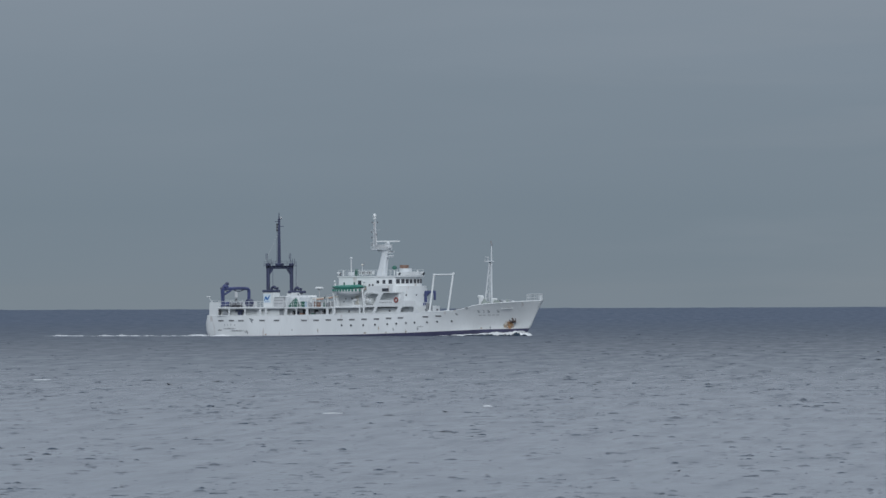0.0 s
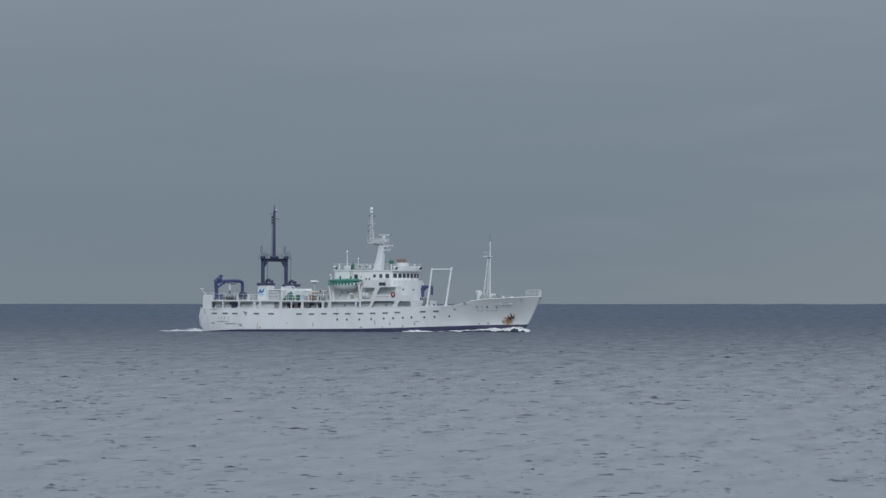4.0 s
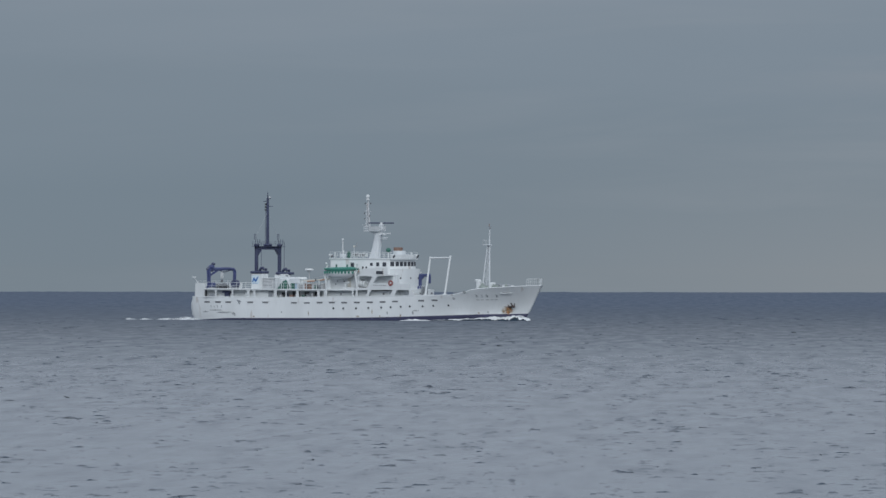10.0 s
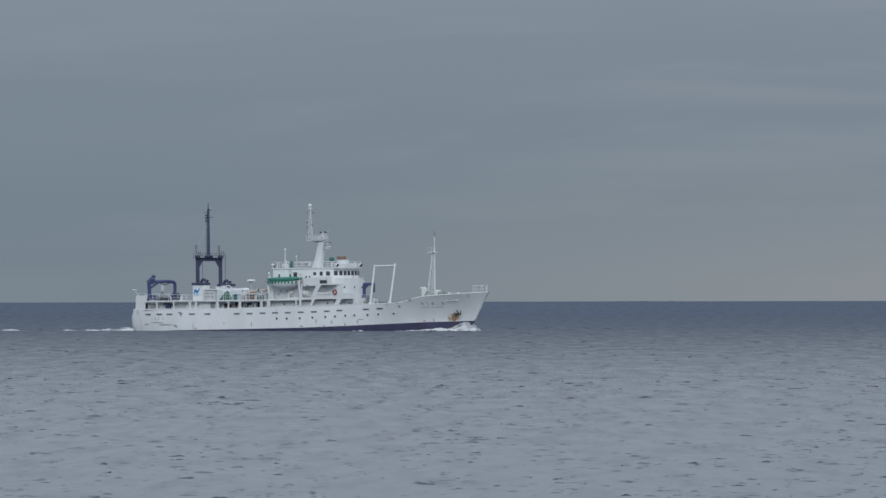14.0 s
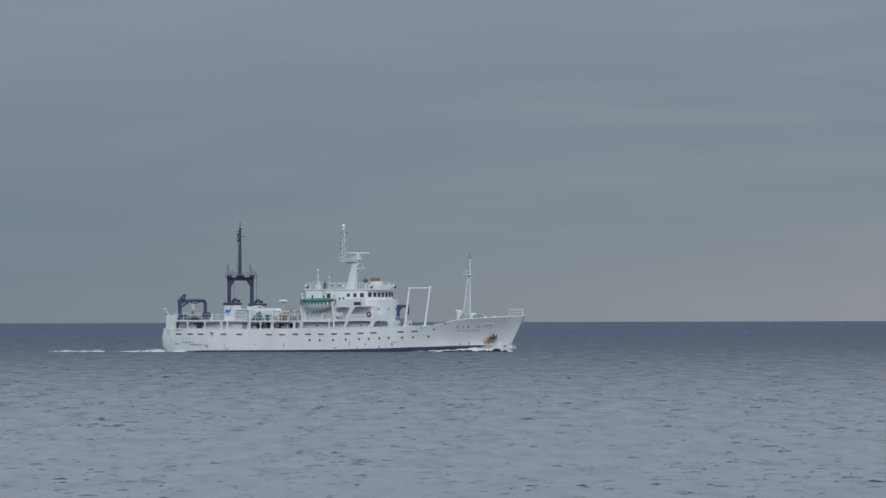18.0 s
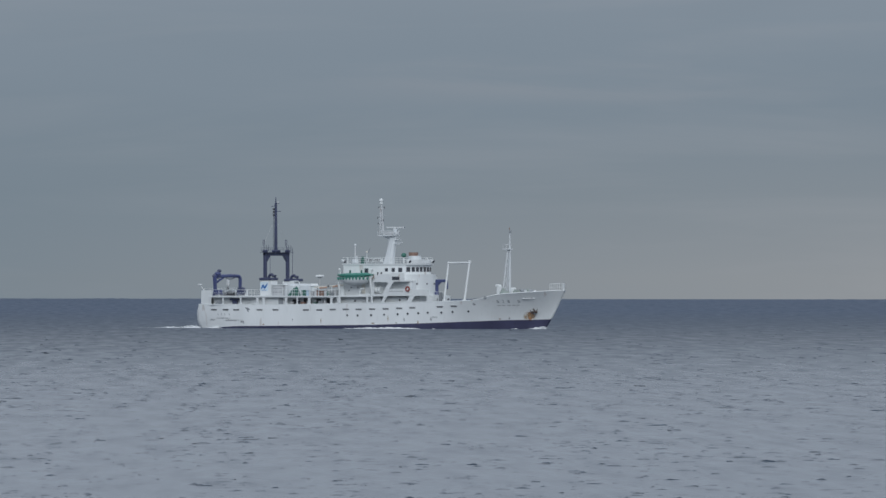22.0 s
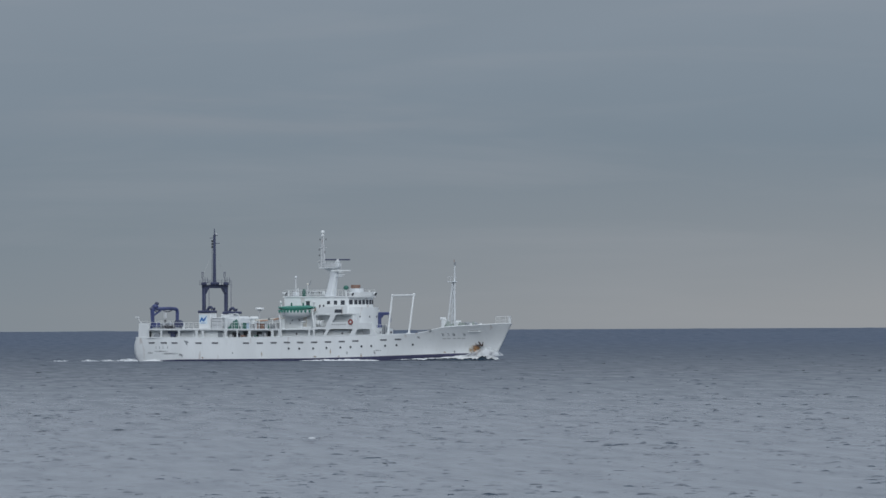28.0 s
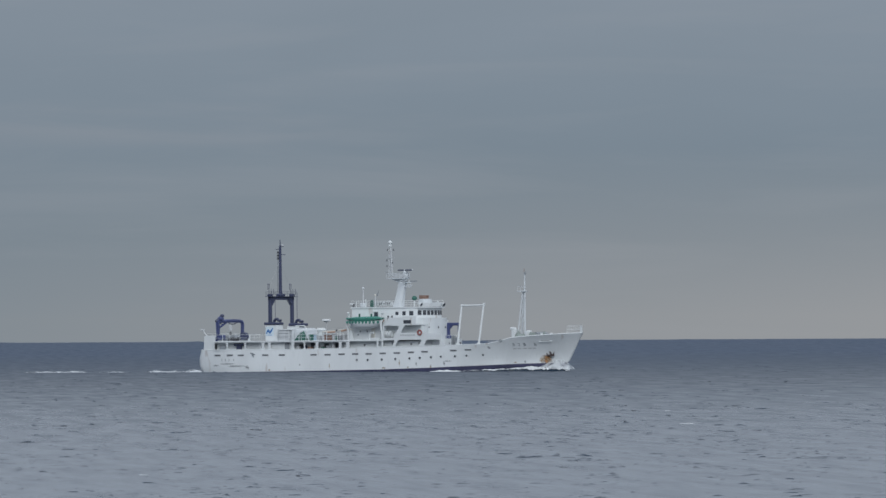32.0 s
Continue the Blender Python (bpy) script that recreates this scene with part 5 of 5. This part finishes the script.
part("vent_head", box(21.3, 22.1, -1.6, -0.8, 6.05, 6.45, 0.12), WHITE, ship)
windlass = part("windlass", tube((26.0, -1.5, 5.2), (26.0, 1.5, 5.2), 0.5, seg=12), GREY, ship)
part("windlass_bed", box(25.4, 26.6, -1.4, 1.4, 4.35, 4.95, 0.05), GREY, windlass)
for x0, x1, y, z in ((22.6, 24.6, -2.2, 5.75), (24.9, 26.7, -1.9, 5.85), (26.9, 27.8, -1.2, 5.75)):
    part("covered_gear", tarp_hump(x0, x1, y - 0.6, y + 0.7, 4.35, z, x0), OLIVE, ship, "deck gear under a grey-green canvas cover", smooth=True)
for x in (27.4, 29.2):
    part("bollard", tube((x, -2.0, 4.35), (x, -2.0, 5.55), 0.2), WHITE, ship)
railing([(32.0, -1.95, 5.44), (32.7, -1.3, 5.47), (33.2, -0.5, 5.5), (33.2, 0.5, 5.5), (32.6, 1.4, 5.47), (31.8, 2.1, 5.44)], 1.1, ship, rails=2, gap=0.36, label="white bow railing", r=0.036)
part("bow_jackstaff", tube((33.35, 0, 5.6), (33.35, 0, 6.3), 0.06), WHITE, ship)


for ob, word in ((lifeboat, "lifeboat"), (raft, "life raft"), (ringb, "lifebuoy"), (ringc, "lifebuoy")):
    tagged(ob, category=word, group="lifebuoys" if word == "lifebuoy" else "")


# ---- foam: wake, bow wave and whitecaps ----
def foam_ridge(length, width, height, seed, body=0.35, surge=0.75):
    """A long tapering streak of foam along x, swelling and thinning."""
    rng = random.Random(seed)
    n, m = max(30, int(length * 5)), 7
    bm = bmesh.new()
    rows = []
    ph = rng.random() * 50
    for i in range(n + 1):
        s = i / n
        d = s * length
        env = math.sin(math.pi * s) ** 0.8
        env *= max(0.0, body + surge * noise.noise((d * 0.33 + ph, 0.3, 1.7)) + 0.28 * noise.noise((d * 1.1 + ph, 5.3, 0.7)) + 0.16 * noise.noise((d * 3.1, ph, 0.7)) + 0.12 * noise.noise((d * 9.0, ph, 2.7)))
        row = []
        for j in range(m):
            v = -1 + 2 * j / (m - 1)
            y = v * width * (0.25 + 0.75 * env)
            z = height * env * (1 - v * v) * (0.9 + 0.2 * rng.random()) - 0.05 - 0.05 * abs(v) ** 4
            row.append(bm.verts.new((-length / 2 + d, y, z)))
        rows.append(row)
    for a, b in zip(rows, rows[1:]):
        for j in range(m - 1):
            f = bm.faces.new((a[j], b[j], b[j + 1], a[j + 1]))
            f.smooth = True
    return bm


def foam(name, bm, label, category, group="", mat=None):
    me = bpy.data.meshes.new(name)
    bmesh.ops.recalc_face_normals(bm, faces=bm.faces)
    bm.to_mesh(me)
    bm.free()
    me.materials.append(mat or FOAM)
    return tagged(new(name, me), label, category, group)


wake = []
shared = [foam_ridge(6.5, 0.8, 0.40, k, 0.42 + 0.06 * k, 0.55) for k in range(5)]
shared = [flush_mesh(b, WAKE, "wake_foam") for b in shared]
for k in range(112):
    rng = random.Random(400 + k)
    run = -SPEED * 16 - 33.5 - 62 + k * 2.95 + rng.uniform(-0.9, 0.9)   # metres along the course, from the ship's place at 16 s
    o = tagged(new("wake_foam", shared[k % 5]), "white streak of churned foam on the sea", "foam", "foam of the ship's wake")
    o.scale = (rng.uniform(0.7, 1.2), 1, rng.uniform(0.75, 1.5))
    wake.append((o, run, rng.uniform(-4.0, -1.6), rng))

def bow_foam(x0, x1, rise, spread, seed, rough=0.5, reach=1.0, out=0.35, lip=0.0, proud=0.0):
    """A wave that follows the waterline round the bow, low and spread aft, high at the stem; reach: how far down its outer face it goes."""
    bm = bmesh.new()
    rows, n, m = [], 70, 8
    for i in range(n + 1):
        s = i / n
        x = x0 + (x1 - x0) * s
        y0 = -lerp_table(min(x, 30.0), WATER_B) - spread * (1 - s) ** 1.3
        tall = rise(s) * (0.75 + rough * noise.noise((x * 0.8, seed, 0.3)) + 0.4 * rough * noise.noise((x * 2.2, seed, 3.3)) + 0.12 * rough * noise.noise((x * 6.0, seed, 5.3)))
        row = []
        for j in range(m):
            v = j / (m - 1) * (reach if reach == 1.0 else (reach + 0.3 * s ** 3) * (1 + 0.7 * noise.noise((x * 0.9, seed, 8.1)) + 0.4 * noise.noise((x * 3.2, seed, 6.1))))
            edge = 0.05 * noise.noise((x * 3.1, v * 3, seed)) + 0.03 * noise.noise((x * 7.3, v * 2, seed))
            row.append(bm.verts.new((x + lip * v * s, y0 + 0.25 - (out + 0.75 * tall) * v - proud, tall * (1 - v ** 1.6) + edge - 0.06 * v + proud)))
        rows.append(row)
    for a, b in zip(rows, rows[1:]):
        for j in range(m - 1):
            bm.faces.new((a[j], b[j], b[j + 1], a[j + 1])).smooth = True
    return bm


bow_rise = lambda s: (0.03 + 1.35 * s ** 1.4) * min(1.0, (1.0 - s) / 0.15) ** 0.7
bow_swell = tagged(new("bow_swell", flush_mesh(bow_foam(15.5, 31.3, bow_rise, 1.25, 3.7, 0.35, 1.0, 1.5, 0.3), WATER, "bow_swell")), "smooth shoulder of water pushed up by the bow", "bow wave")
bow_wave = foam("bow_wave", bow_foam(15.5, 31.3, bow_rise, 1.25, 3.7, 0.35, 0.6, 1.5, 0.3, 0.05), "white breaking bow wave along the hull", "bow wave")
bow_crest = foam("bow_wave", bow_foam(25.8, 32.0, lambda s: 1.9 * math.sin(math.pi * (0.04 + 0.94 * s ** 1.4)) ** 1.2, 0.25, 9.1, 0.16, 1.0, 0.7, 0.6), "thin white plume of spray under the stem", "bow wave", mat=SPRAY)
side_foam = [foam("hull_foam", foam_ridge(l, 0.35, 0.42, 50 + i, 0.5, 0.45), "thin white foam beside the hull", "foam", "foam along the hull") for i, l in enumerate((15.0, 6.0, 5.0))]
stern_foam = foam("stern_foam", foam_ridge(10.0, 0.9, 0.8, 77, 0.6, 0.4), "white foam under the stern", "foam", mat=STERN)
CAPS = [
    (0, -44.1, 921.9, 1.11), (0, -35.8, 971.0, 0.55), (0, -86.4, 1260.2, 1.42), (6, -5.7, 882.2, 0.35),
    (6, -14.0, 538.7, 0.26), (9, -18.2, 1069.8, 0.43), (13, -21.5, 1621.6, 1.69), (13, -19.4, 1186.5, 0.38),
    (23, 8.1, 1154.9, 1.02), (23, 19.9, 884.3, 0.35), (23, 28.1, 885.4, 0.36), (32, 74.1, 1092.6, 0.97),
    (32, 82.5, 1242.1, 0.40), (17, 14.4, 656.3, 0.37), (17, -4.8, 784.7, 0.69), (28, 30.4, 898.1, 0.43),
    (32, 22.0, 754.9, 0.42)
]
caps = []
for i, (t, x, y, w) in enumerate(CAPS):
    c = foam("whitecap", foam_ridge(w * 1.2, 0.2, 0.10, 90 + i, 0.38), "small white breaking wave crest", "whitecap", "whitecaps", mat=WAKE)
    caps.append((c, t, x, y))


def beside(t, x, y, lift, turn=0.0):
    """A place on the water beside the moving ship."""
    run = SPEED * (t - 16)
    a = radians(THETA)
    fx, fy = math.cos(a), -math.sin(a)
    return pose((run + x) * fx + y * -fy, RANGE + (run + x) * fy + y * fx, lift, 0, 0, -THETA + turn)


def motions():
    for water in (sea, wavelets):
        walk(water, [(0, pose(0, 0, 0)), (16, pose(2.5, -25, 0)), (32, pose(5, -50, 0))])
    voyage = [
        (0, sail(0, 0.13, 0.12, -0.12)), (0.5, sail(0.5, 0.16, 0.17, -0.03)), (1, sail(1, 0.39, 0.10, 0.02)),
        (1.5, sail(1.5, 0.44, -0.05, 0.03)), (2, sail(2, 0.44, 0.01, 0.07)), (2.5, sail(2.5, 0.30, -0.03, 0.14)),
        (4.5, sail(4.5, -0.35, -0.20, 0.01)), (5, sail(5, -0.46, -0.20, -0.03)), (5.5, sail(5.5, -0.27, -0.24, -0.03)),
        (6, sail(6, -0.16, -0.34, -0.06)), (6.5, sail(6.5, 0.08, -0.32, -0.03)), (7, sail(7, 0.26, -0.24, -0.03)),
        (7.5, sail(7.5, 0.34, -0.16, 0.02)), (8, sail(8, 0.49, -0.04, 0.08)), (8.5, sail(8.5, 0.30, 0.06, 0.06)),
        (9, sail(9, 0.23, 0.11, 0.11)), (9.5, sail(9.5, -0.03, 0.07, 0.04)), (10, sail(10, -0.27, 0.04, 0.01)),
        (10.5, sail(10.5, -0.42, 0.14, -0.01)), (11, sail(11, -0.49, 0.10, -0.03)), (11.5, sail(11.5, -0.24, -0.00, -0.03)),
        (12, sail(12, -0.18, 0.01, -0.06)), (12.5, sail(12.5, 0.11, 0.00, -0.02)), (13, sail(13, 0.26, -0.02, 0.01)),
        (13.5, sail(13.5, 0.29, -0.04, 0.02)), (14, sail(14, 0.45, -0.16, 0.06)), (14.5, sail(14.5, 0.33, -0.09, 0.07)),
        (16.5, sail(16.5, -0.31, 0.17, 0.01)), (17, sail(17, -0.33, 0.22, 0.03)), (17.5, sail(17.5, -0.34, 0.14, -0.01)),
        (18, sail(18, -0.24, 0.09, -0.05)), (18.5, sail(18.5, -0.13, 0.06, -0.04)), (19, sail(19, -0.00, -0.02, -0.06)),
        (19.5, sail(19.5, 0.20, -0.18, 0.02)), (20, sail(20, 0.39, -0.32, 0.11)), (20.5, sail(20.5, 0.46, -0.26, 0.12)),
        (21, sail(21, 0.54, -0.17, 0.22)), (21.5, sail(21.5, 0.23, 0.06, 0.14)), (22, sail(22, 0.09, 0.11, 0.19)),
        (22.5, sail(22.5, -0.30, 0.22, 0.05)), (23, sail(23, -0.72, 0.24, -0.05)), (23.5, sail(23.5, -0.52, 0.26, -0.09)),
        (24, sail(24, -0.58, 0.28, -0.19)), (24.5, sail(24.5, -0.11, 0.30, -0.10)), (25, sail(25, 0.29, 0.28, -0.11)),
        (25.5, sail(25.5, 0.73, 0.16, -0.07)), (27.5, sail(27.5, -0.04, -0.00, -0.01)), (28, sail(28, -0.20, -0.02, -0.01)),
        (28.5, sail(28.5, -0.21, -0.02, -0.01)), (29, sail(29, -0.28, 0.01, -0.02)), (29.5, sail(29.5, -0.27, -0.01, -0.02)),
        (30, sail(30, -0.28, -0.09, -0.03)), (30.5, sail(30.5, -0.25, -0.12, -0.06)), (31, sail(31, -0.25, -0.12, -0.14)),
        (31.5, sail(31.5, -0.05, -0.09, -0.07)), (32, sail(32, 0.20, -0.04, -0.07))
    ]
    for ob in (ship, lifeboat, raft, ringb, ringc):
        walk(ob, voyage)
    walk(radar, [(k * 0.5, pose(1.2, 0, 15.42, 0, 0, 36 + 160.7 * (k * 0.5 - 11.1))) for k in range(65)])
    walk(radar_low, [(k * 0.5, pose(1.8, 0, 13.72, 0, 0, 36 + 138.46 * (k * 0.5 - 20.0))) for k in range(65)])
    # bow wave: breathes with the pitching
    for ob, x, y, turn, base, swing, ph in [(side_foam[1], 12.5, -5.6, 5, -0.12, 0.2, 3.6),
                                            (side_foam[2], -30.6, -5.0, 0, -0.12, 0.16, 1.0), (stern_foam, -36.4, -3.8, 0, 0.0, 0.1, 5.0)]:
        rows = []
        for k in range(65):
            t = k * 0.5
            rows.append((t, beside(t, x, y, base + swing * math.sin(2 * math.pi * t / 5.6 + ph) + 0.06 * math.sin(4.1 * t + ph), turn)))
        walk(ob, rows)
    heave = ((0, 0.0), (1, 0.0), (2, 0.05), (3.5, 0.0), (5, 0.1), (6, 0.1), (7, -0.05), (8, 0.05), (9.5, 0.0), (11, 0.12), (12, 0.1), (13, 0.05), (14, -0.2), (15.5, -0.1), (17, 0.05), (18, 0.0), (19, 0.12), (20, 0.12),
             (21, -0.3), (22, -0.6), (23, -0.2), (24, 0.0), (25, 0.1), (26.5, 0.0), (28, 0.1), (29, -0.1), (30, -0.2), (31, 0.0), (32, 0.1))
    for ob in (bow_wave, bow_swell):
        walk(ob, [(t, beside(t, 0, 0, z)) for t, z in heave])
    # foam that breaks along the hull now and then
    walk(side_foam[0], [(t, beside(t, x, -5.8, z)) for t, x, z in ((0, 4, -0.6), (2, 2, -0.2), (4, -2, -0.3), (5, 0, 0.1), (6, 4, -0.15), (8, 2, -0.25), (9.5, 0, -0.3), (11, 0, 0.02), (12, -2, -0.3), (13, -3, -0.7), (16, -2, -0.7), (17, -5.5, 0.1), (19, -2, -0.6), (21, 0, -0.3),
                                                                   (22, 2.5, 0.05), (23, 4, -0.15), (24, 2, 0.08), (25, -3, 0.06), (26.5, 2, -0.4), (28, 5.5, 0.08), (29, -4, 0.06), (30, -6, 0.0), (31, -9, -0.5), (32, -10, -0.6))])
    plume = ((0, -0.5), (1, -0.7), (2, -0.6), (4, -0.5), (5, -0.2), (6, 0.3), (7, 0.1), (8, -0.5), (9, -0.35), (10, -0.5), (11, -0.2), (12, 0.1), (13, -0.3), (14, 0.0), (15.5, -0.3),
             (17, 0.2), (18, 0.55), (19, 0.0), (20, 0.7), (21, -0.2), (22, -1.1), (23, -0.4), (24, 0.6), (25, -0.5), (26.5, -0.3), (28, 0.75), (29, -0.2), (30, -0.1), (31, -0.3), (32, 0.4))
    walk(bow_crest, [(t, beside(t, 0, 0, z)) for t, z in plume])
    # the wake rises where the stern has passed; the swell shows more or less of it as it dies away
    reach = [(0, 34), (1, 40), (2, 36), (3, 8), (4, 12), (5, 15), (6, 24), (7, 38), (8, 34), (9, 34), (10, 18), (11, 18), (12, 32), (13, 38), (14, 26), (15, 8), (17, 10),
             (18, 20), (19, 28), (20, 42), (21, 4), (22, 10), (23, 12), (24, 22), (25, 34), (26.5, 20), (28, 17), (29, 40), (30, 30), (31, 22), (32, 40)]
    gaps = [(0, 0.1), (1, 0.25), (2, 0.8), (3, 0.4), (5, 0.1), (7, 0.1), (8, 0.5), (9, 0.65), (10, 0.1), (13, 0.05), (14, 0.7), (15, 0.3), (18, 0.2), (19, 0.25), (20, 0.65), (21, 0.3), (23, 0.1), (25, 0.05),
            (28, 0.3), (29, 0.1), (30, 0.4), (31, 0.35), (32, 0.3)]
    a = radians(THETA)
    fx, fy = math.cos(a), -math.sin(a)
    for ob, run, off, rng in wake:
        keys, fade = [], rng.uniform(0.85, 1.15)
        for k in range(33):
            behind = SPEED * (k - 16) - 33.5 - run
            shown = -2.5 < behind < fade * lerp_table(k, reach) and (behind < 4 or rng.random() > lerp_table(k, gaps))
            z = rng.uniform(-0.03, 0.07) - 0.14 * lerp_table(k, gaps) + (0.08 if behind < 6 else 0.0) if shown else -0.75
            if k in (0, 32) or shown or (keys and keys[-1][1] > -0.7) or (SPEED * (k - 15) - 33.5 - run > -2.5 and behind < 45):
                keys.append((k, z))
        walk(ob, [(t, pose(run * fx + off * -fy, RANGE + run * fy + off * fx, z, 0, 0, -THETA)) for t, z in keys])
    # whitecaps break for about a second
    for ob, t, x, y in caps:
        keys = [(0.0, -1.0)] if t > 0.9 else []
        for dt, z in ((-0.8, -0.6), (0.0, 0.08), (0.9, -0.6)):
            if 0 <= t + dt <= 32:
                keys.append((t + dt, z))
        if keys[0][0] > 0:
            keys.insert(0, (0.0, -0.6))
        if keys[-1][0] < 32:
            keys.append((32.0, -0.6))
        walk(ob, [(s, pose(x, y - 1.5 * (s - t), z)) for s, z in keys])


motions()
